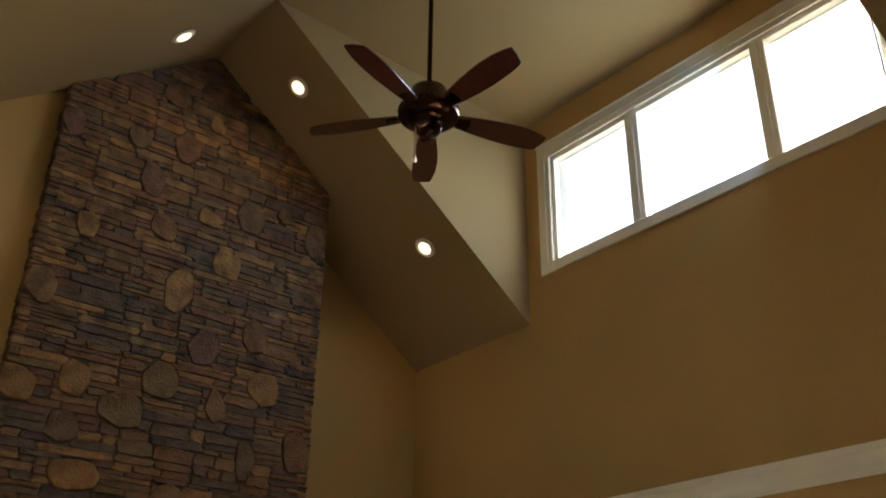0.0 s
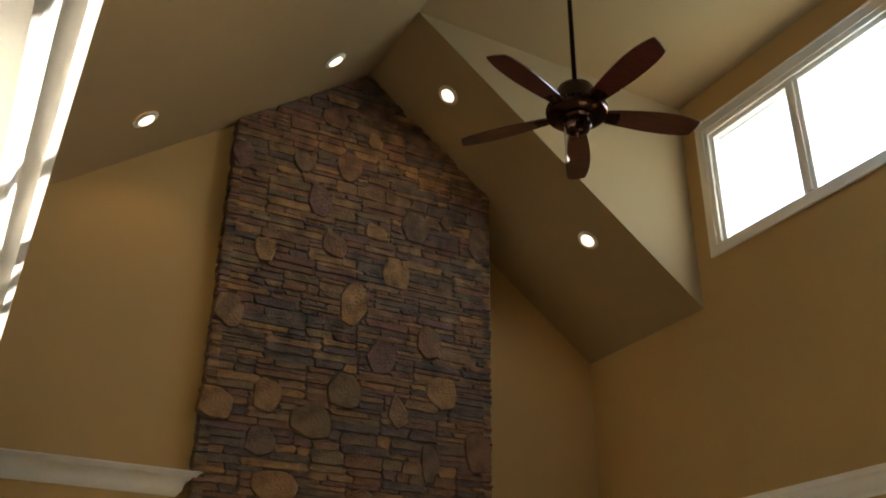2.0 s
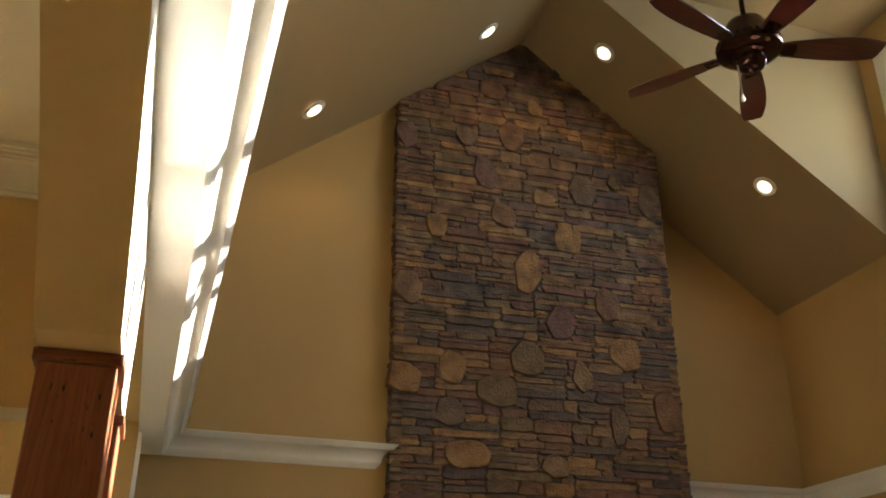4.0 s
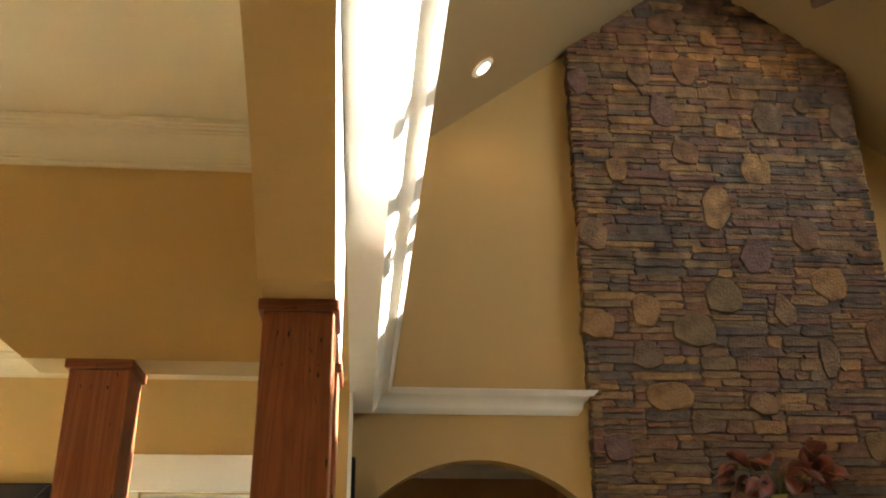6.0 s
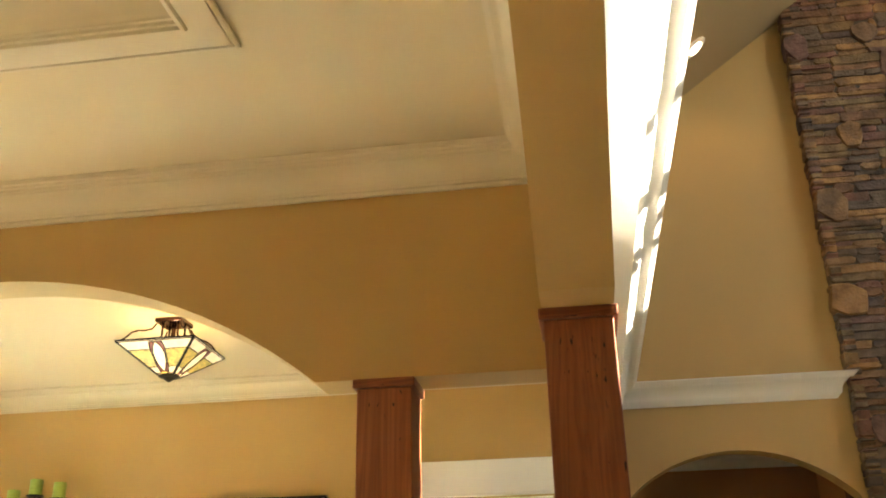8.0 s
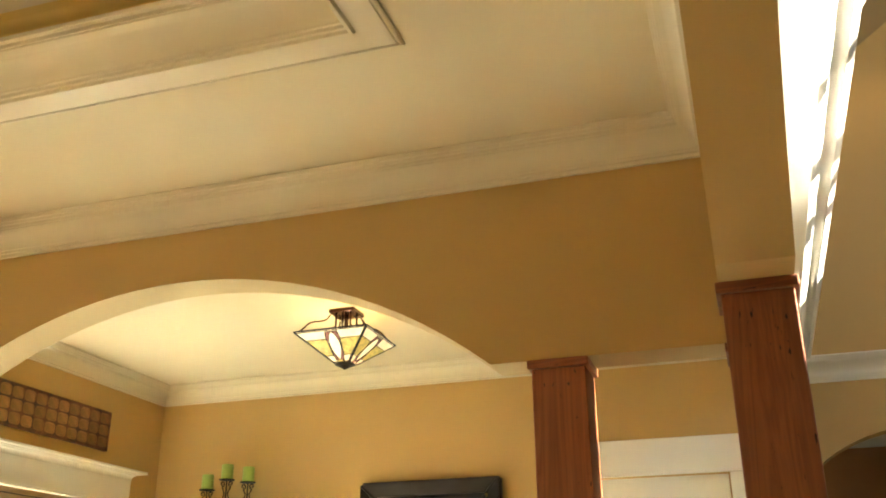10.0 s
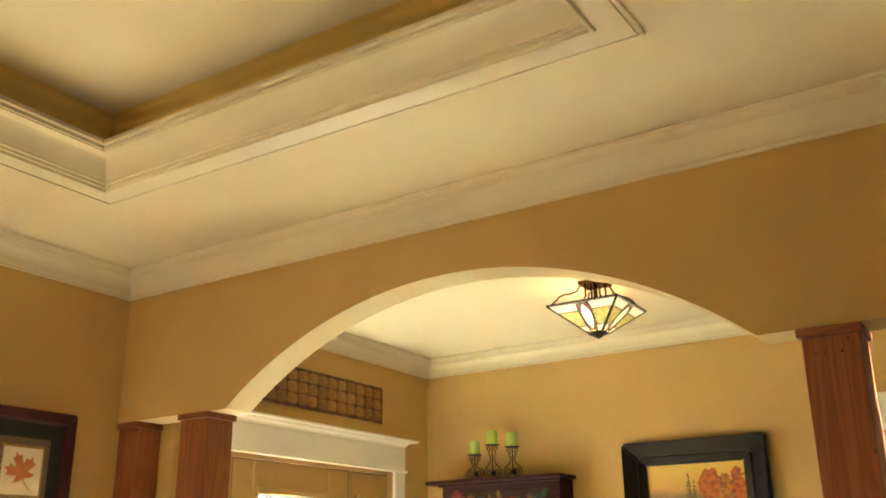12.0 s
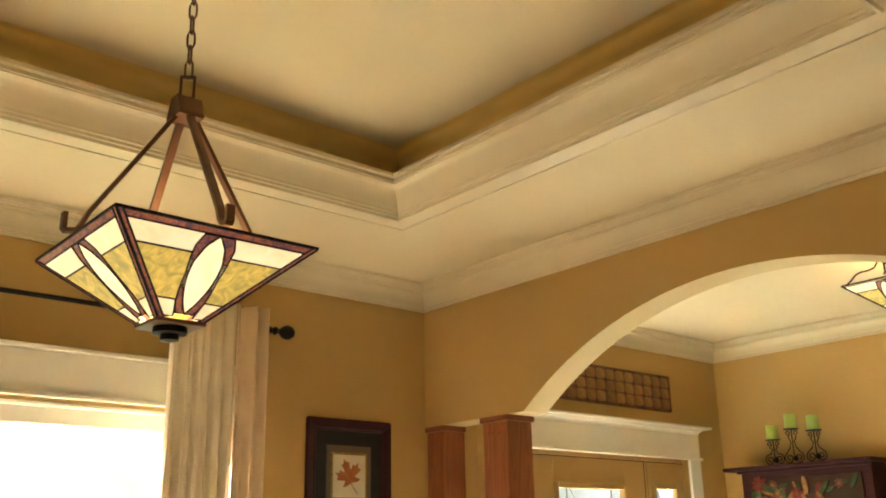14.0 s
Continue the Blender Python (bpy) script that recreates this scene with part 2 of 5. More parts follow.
def crown(out, high):
    """A crown profile: two fillets at the foot, a cove, then three square steps under the ceiling."""
    k = high / 0.14
    w = out / 0.11
    pts = [(0, 0), (0.013 * w, 0), (0.013 * w, 0.010 * k), (0.009 * w, 0.0115 * k), (0.009 * w, 0.015 * k), (0.018 * w, 0.017 * k), (0.018 * w, 0.026 * k)]
    for i in range(13):
        a = math.pi / 2 * i / 12
        pts.append(((0.0205 + 0.052 * (1 - math.cos(a))) * w, (0.029 + 0.066 * math.sin(a)) * k))
    pts += [(0.0725 * w, 0.099 * k), (0.0785 * w, 0.101 * k), (0.0805 * w, 0.111 * k), (0.0865 * w, 0.1135 * k), (0.0885 * w, 0.122 * k), (0.0955 * w, 0.1245 * k), (0.0975 * w, high), (0, high)]
    return pts


def lathe(profile, segments=20, at=(0, 0, 0), bm=None, k=1.0):
    """A turned shape from (radius, z) points."""
    bm = bm or bm_new()
    rings = []
    for r, z in [(k * a, k * b) for a, b in profile]:
        rings.append([bm.verts.new((at[0] + r * math.cos(2 * math.pi * i / segments), at[1] + r * math.sin(2 * math.pi * i / segments), at[2] + z)) for i in range(segments)])
    for a, b in zip(rings, rings[1:]):
        for i in range(segments):
            bm.faces.new((a[i], a[(i + 1) % segments], b[(i + 1) % segments], b[i]))
    bm.faces.new(list(reversed(rings[0])))
    bm.faces.new(rings[-1])
    return bm


def tube(path, radius, sides=8, bm=None, closed=False):
    """A round bar along a path of points."""
    bm = bm or bm_new()
    pts = [Vector(p) for p in path]
    rings = []
    n = len(pts)
    for i, p in enumerate(pts):
        a = pts[i - 1] if (i or closed) else p
        c = pts[(i + 1) % n] if (i < n - 1 or closed) else p
        d = (c - a).normalized()
        ref = Vector((0, 0, 1)) if abs(d.z) < 0.9 else Vector((0, 1, 0))
        u = d.cross(ref).normalized()
        v = u.cross(d)
        rings.append([bm.verts.new(p + radius * (math.cos(2 * math.pi * k / sides) * u + math.sin(2 * math.pi * k / sides) * v)) for k in range(sides)])
    for i in range(n if closed else n - 1):
        a, b = rings[i], rings[(i + 1) % n]
        for k in range(sides):
            bm.faces.new((a[k], a[(k + 1) % sides], b[(k + 1) % sides], b[k]))
    if not closed:
        bm.faces.new(list(reversed(rings[0])))
        bm.faces.new(rings[-1])
    return bm


# ---- the plan ----
FL = 0.07                                   # floor level
XB0, XB1 = -0.371, -0.19                    # wall with arches between dining and great room
XR, XRIDGE, ZRIDGE, PITCH = 4.812, 2.332, 6.294, 0.754
YG, YL, YS = 6.263, 5.795, -4.2               # great room: wall right of the chimney, gable wall left of it, far gable
ZE = ZRIDGE - PITCH * (XR - XRIDGE)         # eaves
XD = -4.306                                 # dining window wall
YA0, YA1 = 2.791, 2.954                     # arch wall between dining and entry
YDS = -2.0                                  # dining room's south wall
XF, YF = -4.07, 5.251                        # entry: front door wall, back wall
ZCAP, ZDIN, ZFOY = 2.276, 3.056, 2.986
DY0, DY1 = 1.55, 4.815                       # dormer


def arch_points(c, half, radius, z0, steps=28):
    """Points of a segmental arch from c + half to c - half, springing at z0."""
    zc = z0 - math.sqrt(radius ** 2 - half ** 2)
    a = math.asin(half / radius)
    return [(c + radius * math.sin(a - 2 * a * i / steps), zc + radius * math.cos(a - 2 * a * i / steps)) for i in range(steps + 1)]


# ---- floor and walls ----
setting(finish("floor", box((-4.7, -4.5, FL - 0.1), (5.3, 9.2, FL)), FLOOR), "brown oak plank floor through all rooms", "floor")

a_pts = [(XD, ZCAP), (XD, 3.45), (XB0, 3.45), (XB0, ZCAP)] + arch_points(-2.340, 1.217, 1.93, ZCAP)
ob = finish("wall_arch", prism(a_pts, 1, YA0, YA1), [PAINT, mat("cream_arch_underside", (0.54, 0.43, 0.225), 0.75, scale=1.2, vary=0.06, grain=260, bump=0.06, spec=0.3)])
# Downward faces of the arch take a paler cream than the wall.
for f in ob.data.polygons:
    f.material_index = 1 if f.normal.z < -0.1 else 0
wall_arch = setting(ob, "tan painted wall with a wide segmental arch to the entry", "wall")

b_pts = [(YG, FL), (YG, ZE + 0.25), (YS, ZE + 0.25), (YS, FL), (-1.69, FL), (-1.69, ZCAP)]
b_pts += list(reversed(arch_points(0.36, 1.727, 2.95, ZCAP))) + [(YA1, ZCAP), (YA1, ZFOY - 0.125), (YF, ZFOY - 0.125), (YF, FL)]
ob = finish("wall_between", prism(b_pts, 0, XB0, XB1), [PAINT, SUNLIT_TAN])
# The great room face takes the paler colour that stands in for sunlight.
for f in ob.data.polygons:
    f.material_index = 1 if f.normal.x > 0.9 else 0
setting(ob, "tan painted wall with a segmental arch between dining and great room", "wall")

ac, ah = 0.608, 0.675
g_arch = arch_points(ac, ah, 0.935, 2.238, 24)
gable = [(XB0, ZE + 0.2), (XRIDGE, ZRIDGE + 0.25), (XRIDGE, FL), (ac + ah, FL)] + g_arch + [(ac - ah, FL), (XB0, FL)]
setting(finish("wall_gable", prism(gable, 1, YL, YL + 0.15), PAINT), "tan painted gable wall with an arched opening beside the chimney", "wall")
right = [(XRIDGE - 0.1, FL), (XRIDGE - 0.1, ZRIDGE + 0.3), (XR + 0.2, ZE + 0.2), (XR + 0.2, FL)]
setting(finish("wall_alcove", prism(right, 1, YG, YG + 0.2), PAINT), "tan painted wall set back beside the chimney", "wall")
setting(finish("wall_south_gable", prism([(XB0, FL), (XB0, ZE + 0.2), (XRIDGE, ZRIDGE + 0.35), (XR + 0.2, ZE + 0.2), (XR + 0.2, FL)], 1, YS - 0.2, YS), PAINT),
        "plain tan painted gable wall", "wall")

# window wall of the great room with the dormer's three openings
bm = bm_new()
# Unseen low gap from y 2.5 to 3.5 added so sun reaches the floor.
for lo, hi in (((YS, FL), (2.5, ZE + 0.15)), ((3.5, FL), (YG, ZE + 0.15)), ((2.5, FL), (3.5, 0.6)), ((2.5, 1.22), (3.5, ZE + 0.15))):
    add_box(bm, (XR, lo[0], lo[1]), (XR + 0.2, hi[0], hi[1]))
add_box(bm, (XR, DY0 - 0.1, ZE + 0.15), (XR + 0.2, DY1 + 0.1, 4.832))
add_box(bm, (XR, DY0 - 0.1, 5.835), (XR + 0.09, DY1 + 0.1, 6.341))
add_box(bm, (XR, DY0 - 0.1, 4.832), (XR + 0.2, 1.732, 5.835))
add_box(bm, (XR, 4.527, 4.832), (XR + 0.2, DY1 + 0.1, 5.835))
setting(finish("wall_dormer", bm, PAINT), "tan painted wall carrying a row of clerestory windows", "wall")

bm = bm_new()
add_box(bm, (XD - 0.2, YDS - 0.2, FL), (XD, -0.83, 3.45))
add_box(bm, (XD - 0.2, 1.63, FL), (XD, YA1, 3.45))
add_box(bm, (XD - 0.2, -0.83, 2.25), (XD, 1.63, 3.45))
add_box(bm, (XD - 0.2, -0.83, FL), (XD, 1.63, 0.90))
setting(finish("wall_dining_window", bm, PAINT), "tan painted dining room wall with a wide window", "wall")
setting(finish("wall_dining_south", box((XD, YDS - 0.2, FL), (XB0, YDS, 3.45)), PAINT), "plain tan painted dining room wall", "wall")

bm = bm_new()
add_box(bm, (XF - 0.2, YA1, FL), (XF, 3.005, 3.2))
add_box(bm, (XF - 0.2, 4.855, FL), (XF, YF + 0.2, 3.2))
add_box(bm, (XF - 0.2, 3.005, 2.185), (XF, 4.855, 3.2))
setting(finish("wall_entry", bm, PAINT), "tan painted entry wall round the front door", "wall")
bm = bm_new()
add_box(bm, (XF, YF, FL), (-1.30, YF + 0.15, 3.2))
add_box(bm, (-0.465, YF, FL), (XB0, YF + 0.15, 3.2))
add_box(bm, (-1.30, YF, 2.245), (-0.465, YF + 0.15, 3.2))
setting(finish("wall_entry_back", bm, PAINT), "tan painted back wall of the entry with a white door", "wall")

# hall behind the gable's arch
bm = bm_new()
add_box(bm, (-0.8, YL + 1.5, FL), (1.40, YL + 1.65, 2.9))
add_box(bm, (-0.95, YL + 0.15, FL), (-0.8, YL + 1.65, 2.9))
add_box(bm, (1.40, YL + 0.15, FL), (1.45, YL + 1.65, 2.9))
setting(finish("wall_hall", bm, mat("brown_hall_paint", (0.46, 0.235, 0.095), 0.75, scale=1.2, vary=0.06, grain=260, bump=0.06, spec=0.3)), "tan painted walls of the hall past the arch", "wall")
setting(finish("ceiling_hall", box((-0.95, YL + 0.15, 2.75), (1.45, YL + 1.65, 2.85)), CEIL), "cream ceiling of the hall past the arch", "ceiling")

# ---- ceilings ----
T = 0.12
bm = bm_new()
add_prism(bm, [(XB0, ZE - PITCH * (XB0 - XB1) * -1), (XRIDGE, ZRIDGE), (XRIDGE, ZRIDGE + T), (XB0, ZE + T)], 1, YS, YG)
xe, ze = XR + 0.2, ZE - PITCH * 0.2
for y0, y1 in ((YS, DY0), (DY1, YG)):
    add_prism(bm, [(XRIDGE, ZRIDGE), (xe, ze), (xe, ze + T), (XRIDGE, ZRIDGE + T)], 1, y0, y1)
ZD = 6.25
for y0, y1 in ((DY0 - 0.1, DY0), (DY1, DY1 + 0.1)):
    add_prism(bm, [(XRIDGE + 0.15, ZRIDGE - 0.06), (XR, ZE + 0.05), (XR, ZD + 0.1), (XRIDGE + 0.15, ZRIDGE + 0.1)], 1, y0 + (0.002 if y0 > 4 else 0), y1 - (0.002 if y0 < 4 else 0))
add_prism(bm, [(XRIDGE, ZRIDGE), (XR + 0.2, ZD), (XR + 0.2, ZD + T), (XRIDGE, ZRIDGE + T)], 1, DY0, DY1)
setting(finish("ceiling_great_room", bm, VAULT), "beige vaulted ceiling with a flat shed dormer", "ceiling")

TX0, TX1, TY0, TY1, ZT = -3.450, -1.262, -1.16, 1.945, 3.368
bm = bm_new()
add_box(bm, (XD, TY1, ZDIN), (XB0, YA0, ZDIN + 0.1))
add_box(bm, (XD, YDS, ZDIN), (XB0, TY0, ZDIN + 0.1))
add_box(bm, (XD, TY0, ZDIN), (TX0, TY1, ZDIN + 0.1))
add_box(bm, (TX1, TY0, ZDIN), (XB0, TY1, ZDIN + 0.1))
add_box(bm, (TX0 - 0.1, TY0 - 0.1, ZT), (TX1 + 0.1, TY1 + 0.1, ZT + 0.1))
setting(finish("ceiling_dining", bm, CEIL), "cream tray ceiling of the dining room", "ceiling")
bm = bm_new()
add_box(bm, (TX0 - 0.1, TY1, ZDIN + 0.1), (TX1 + 0.1, TY1 + 0.1, ZT))
add_box(bm, (TX0 - 0.1, TY0 - 0.1, ZDIN + 0.1), (TX1 + 0.1, TY0, ZT))
add_box(bm, (TX0 - 0.1, TY0, ZDIN + 0.1), (TX0, TY1, ZT))
add_box(bm, (TX1, TY0, ZDIN + 0.1), (TX1 + 0.1, TY1, ZT))
setting(finish("wall_tray", bm, GOLD), "tan painted upstand inside the tray ceiling", "wall")
setting(finish("ceiling_entry", box((XF - 0.1, YA1, ZFOY), (XB0, YF + 0.1, ZFOY + 0.1)), CEIL), "cream ceiling of the entry", "ceiling")
setting(finish("roof_deck", box((-4.75, -2.3, 3.5), (XB0 - 0.01, 5.5, 3.6)), CEIL), "plain roof over dining room and entry", "roof")

# ---- mouldings ----
CR = crown(0.11, 0.14)
setting(finish("trim_dining_crown", sweep(CR, [(XD, YDS, ZDIN - 0.14), (XB0, YDS, ZDIN - 0.14), (XB0, YA0, ZDIN - 0.14), (XD, YA0, ZDIN - 0.14)], True), TRIMC, smooth=True),
        "white crown moulding round the dining room", "moulding")
setting(finish("trim_entry_crown", sweep(crown(0.10, 0.125), [(XB0, YF, ZFOY - 0.125), (XF, YF, ZFOY - 0.125), (XF, YA1, ZFOY - 0.125), (XB0, YA1, ZFOY - 0.125)]), TRIMC, smooth=True),
        "white crown moulding round the entry", "moulding")
# tray: flat band on the ceiling, then a cove that rises to a lip
BAND = [(-0.108, 0.0), (-0.108, -0.009), (-0.102, -0.013), (-0.096, -0.013), (-0.095, -0.004), (-0.089, -0.004), (-0.088, -0.012), (0.0, -0.012), (0.0, 0.001), (-0.106, 0.001)]
COVE = [(0.0, -0.012), (0.006, -0.022), (0.016, -0.022), (0.018, -0.010), (0.026, -0.008), (0.027, 0.003), (0.034, 0.006), (0.035, 0.014)]
for i in range(12):
    a = math.radians(20 + 70 * i / 11)
    COVE.append((0.037 + 0.078 * (0.940 - math.cos(a)) / 0.94, 0.018 + 0.118 * (math.sin(a) - 0.342) / 0.658 * 0.68))
COVE += [(0.116, 0.104), (0.122, 0.104), (0.122, 0.114), (0.119, 0.116), (0.119, 0.121), (0.132, 0.124), (0.132, 0.140), (0.10, 0.140), (0.0, 0.06)]
ring = [(TX0, TY0, ZDIN), (TX1, TY0, ZDIN), (TX1, TY1, ZDIN), (TX0, TY1, ZDIN)]
setting(finish("trim_tray_band", sweep(BAND, ring, True), TRIMC), "white flat band round the tray", "moulding")
setting(finish("trim_tray_cove", sweep(COVE, ring, True), TRIMC, smooth=True), "white cove moulding with a raised lip inside the tray", "moulding")
UP = [(0.0005, -0.05)] + [(0.05 - 0.0495 * math.cos(math.pi / 2 * i / 10), -0.05 + 0.0495 * math.sin(math.pi / 2 * i / 10)) for i in range(11)] + [(0.0, 0.0)]
setting(finish("trim_tray_top", sweep(UP, [(x, y, ZT) for x, y, _ in ring], True), GOLD, smooth=True), "plain tan cove at the top of the tray", "moulding")

# great room: boxed soffit along the arch wall, and crown on three walls
ZM = 2.807
SX = -0.057
setting(finish("soffit_box", box((XB1, YS, ZM), (SX, YL, ZM + 0.12)), TRIM), "narrow cream boxed ledge along the arch wall", "soffit")
CG = [(0, 0), (0.004, 0), (0.0125, 0.008), (0.0130, 0.0100), (0.022, 0.0185), (0.0225, 0.0205), (0.032, 0.030)]
for i in range(12):
    a = math.pi / 2 * i / 11
    CG.append((0.034 + 0.062 * (1 - math.cos(a)), 0.034 + 0.074 * math.sin(a)))
CG += [(0.098, 0.112), (0.109, 0.122), (0.1095, 0.124), (0.122, 0.135), (0.122, 0.14), (0, 0.14)]
setting(finish("trim_great_crown_west", sweep(CG, [(SX, YL, ZM), (SX, YS, ZM)]), TRIM, smooth=True), "white crown moulding along the arch wall", "moulding")
setting(finish("trim_great_crown_gable", sweep(CG, [(1.245, YL + 0.02, ZM), (1.245, YL, ZM), (SX, YL, ZM)]), TRIM, smooth=True), "white crown moulding ending at the stone chimney", "moulding")
setting(finish("trim_great_crown_east", sweep(CG, [(XR, YS, ZM), (XR, YG, ZM), (3.5, YG, ZM)]), TRIM, smooth=True), "white crown moulding under the clerestory windows", "moulding")

# ---- columns ----


def column(x0, x1, y0, y1, group="wood columns carrying the arches", note="square distressed pine column with a plain cap"):
    c = ((x0 + x1) / 2, (y0 + y1) / 2)
    col = empty("column", (c[0], c[1], FL), note, "column", group)
    w, d = (x1 - x0) / 2, (y1 - y0) / 2
    part("shaft", box((-w, -d, 0), (w, d, ZCAP - 0.03 - FL), 0.004), PINE, col)
    e = 0.012
    part("cap", box((-w - e, -d - e, ZCAP - 0.03 - FL), (w + e, d + e, ZCAP - 0.001 - FL), 0.004), PINE_CAP, col)
    return col


column(XB0 + 0.003, XB1 - 0.003, 2.221, 2.397)
column(XB0 + 0.003, XB1 - 0.003, 2.786, 2.962)
column(XB0 + 0.003, XB1 - 0.003, -1.66, -1.484)
column(-0.985, -0.81, 2.789, 2.961)
column(-3.847, -3.671, 2.789, 2.961)
column(XD + 0.002, -4.172, 2.80, 2.961, note="slim pine half column standing against the wall")

# ---- more materials ----
BRONZE = mat("oil_rubbed_bronze", (0.075, 0.036, 0.026), 0.16, 0.9, vary=0.4, scale=12, bump=0.05)
BLADE = wood("dark_mahogany", (0.120, 0.024, 0.014), (0.045, 0.010, 0.007), 0, 0.3, flecks=False, coat=0.5)
BRONZE2 = mat("brown_bronze", (0.17, 0.08, 0.042), 0.38, 0.55, vary=0.35, scale=12, bump=0.05)
IRON = mat("black_iron", (0.02, 0.016, 0.013), 0.5, 0.7, vary=0.3, scale=20, bump=0.2)
RIM = mat("white_can_trim", (0.80, 0.74, 0.62), 0.45, bump=0.02)
LENS = mat("lit_can_lens", (0.9, 0.85, 0.7), 0.4, emit=(1.0, 0.80, 0.50), glow=LAMP * 7.0)
DOORTAN = mat("tan_door_paint", (0.44, 0.27, 0.10), 0.42, scale=2, vary=0.08, bump=0.04)
DARKFRAME = mat("black_lacquer_frame", (0.009, 0.006, 0.005), 0.3, vary=0.5, scale=15, bump=0.08, spec=0.3)
MAHOG = wood("red_mahogany_frame", (0.060, 0.010, 0.011), (0.024, 0.005, 0.006), 1, 0.38, flecks=False, spec=0.25)
MATGREEN = mat("dark_green_mat_board", (0.017, 0.016, 0.012), 0.9, vary=0.2)
MATTAN = mat("taupe_mat_board", (0.15, 0.10, 0.062), 0.9, vary=0.15)
PAPER = mat("cream_paper", (0.72, 0.62, 0.42), 0.9, vary=0.12, scale=10)
LEAFRED = mat("dried_maple_leaf_red", (0.33, 0.085, 0.03), 0.8, tint=(0.42, 0.16, 0.05), scale=30)
CANDLE = mat("green_wax", (0.30, 0.42, 0.07), 0.5, tint=(0.36, 0.46, 0.10), scale=30, bump=0.02)
REDCAB = wood("red_brown_cabinet_wood", (0.050, 0.008, 0.007), (0.022, 0.004, 0.004), 0, 0.55, flecks=False, spec=0.15)
TIN = mat("aged_tin_tile", (0.42, 0.19, 0.058), 0.6, 0.1, tint=(0.24, 0.13, 0.045), scale=13, bump=0.3, island=0.25)
TINRED = mat("dark_red_tin_edge", (0.22, 0.085, 0.035), 0.6, 0.2, tint=(0.05, 0.025, 0.018), scale=16, bump=0.3)
LINEN = mat("cream_linen", (0.90, 0.78, 0.60), 0.9, vary=0.10, scale=8, grain=500, bump=0.25)
LINEN2 = mat("peach_lining", (0.86, 0.66, 0.46), 0.9, vary=0.10, scale=8, grain=500, bump=0.25)
COPPER = mat("copper_leaf", (0.26, 0.058, 0.026), 0.38, 0.2, tint=(0.12, 0.048, 0.022), scale=18, bump=0.3)
SPRIG = mat("dry_green_stem", (0.10, 0.13, 0.035), 0.8, vary=0.4, scale=20)
OLIVEGLASS = mat("olive_ceramic", (0.34, 0.30, 0.10), 0.25, vary=0.3, scale=8)
PLAID = mat("dark_red_cloth", (0.20, 0.02, 0.02), 0.9, tint=(0.10, 0.015, 0.02), scale=60, grain=500, bump=0.3)


def lamp_glass(name, colour, second, glow, scale=14):
    """Art glass lit from behind by the bulb in the shade."""
    m = bpy.data.materials.new(name)
    m.use_nodes = True
    n, l = m.node_tree.nodes, m.node_tree.links
    b = n["Principled BSDF"]
    b.inputs["Roughness"].default_value = 0.3
    b.inputs["Specular IOR Level"].default_value = 0.3
    co = n.new("ShaderNodeTexCoord")
    nz = n.new("ShaderNodeTexNoise")
    nz.inputs["Scale"].default_value, nz.inputs["Detail"].default_value, nz.inputs["Distortion"].default_value = scale, 5, 1.5
    l.new(co.outputs["Object"], nz.inputs["Vector"])
    r = n.new("ShaderNodeMapRange")
    r.inputs["From Min"].default_value, r.inputs["From Max"].default_value = 0.35, 0.65
    l.new(nz.outputs[0], r.inputs["Value"])
    mx = n.new("ShaderNodeMix")
    mx.data_type = "RGBA"
    mx.inputs["A"].default_value, mx.inputs["B"].default_value = (*colour, 1), (*second, 1)
    l.new(r.outputs[0], mx.inputs["Factor"])
    l.new(mx.outputs["Result"], b.inputs["Base Color"])
    l.new(mx.outputs["Result"], b.inputs["Emission Color"])
    b.inputs["Emission Strength"].default_value = glow
    return m


CREAMG = lamp_glass("cream_art_glass", (0.97, 0.80, 0.50), (0.93, 0.70, 0.38), LAMP * 1.25)
AMBERG = lamp_glass("olive_amber_art_glass", (0.62, 0.42, 0.09), (0.30, 0.24, 0.06), LAMP * 1.6, 30)
PURPLEG = lamp_glass("plum_art_glass", (0.42, 0.13, 0.05), (0.10, 0.05, 0.08), LAMP * 0.7, 60)
BRIGHTG = lamp_glass("bright_art_glass", (1.0, 0.84, 0.50), (1.0, 0.76, 0.38), LAMP * 1.65)

# ---- stone chimney ----
CX0, CX1, CY = 1.318, 3.442, 5.714


def stone_mesh(outline, proud, tone, back=0.05, dome=0.007):
    """One stone of the facing: outline (u, v) round its centre, rounded towards the front; u to x, v to z, the front to -y."""
    n = len(outline)
    verts, faces = [], []
    for k, d in ((1.0, back), (1.0, -proud + dome)):
        verts += [(u * k, d, v * k) for u, v in outline]
    for u, v in outline:
        ln = math.hypot(u, v)
        s = max(0.0, 1 - 0.007 / max(ln, 0.02))
        verts.append((u * s, -proud - random.uniform(-0.003, 0.004), v * s))
    for r in range(2):
        for i in range(n):
            a, b = r * n + i, r * n + (i + 1) % n
            faces.append((a, b, b + n, a + n))
    faces.append(tuple(range(2 * n, 3 * n)))
    return verts, faces, tone


def make_stone(data, name="stone"):
    verts, faces, tone = data
    me = bpy.data.meshes.new(name)
    me.from_pydata(verts, [], faces)
    at = me.attributes.new("tone", "FLOAT", "FACE")
    at.data.foreach_set("value", [tone] * len(faces))
    me.materials.append(STONE)
    return me


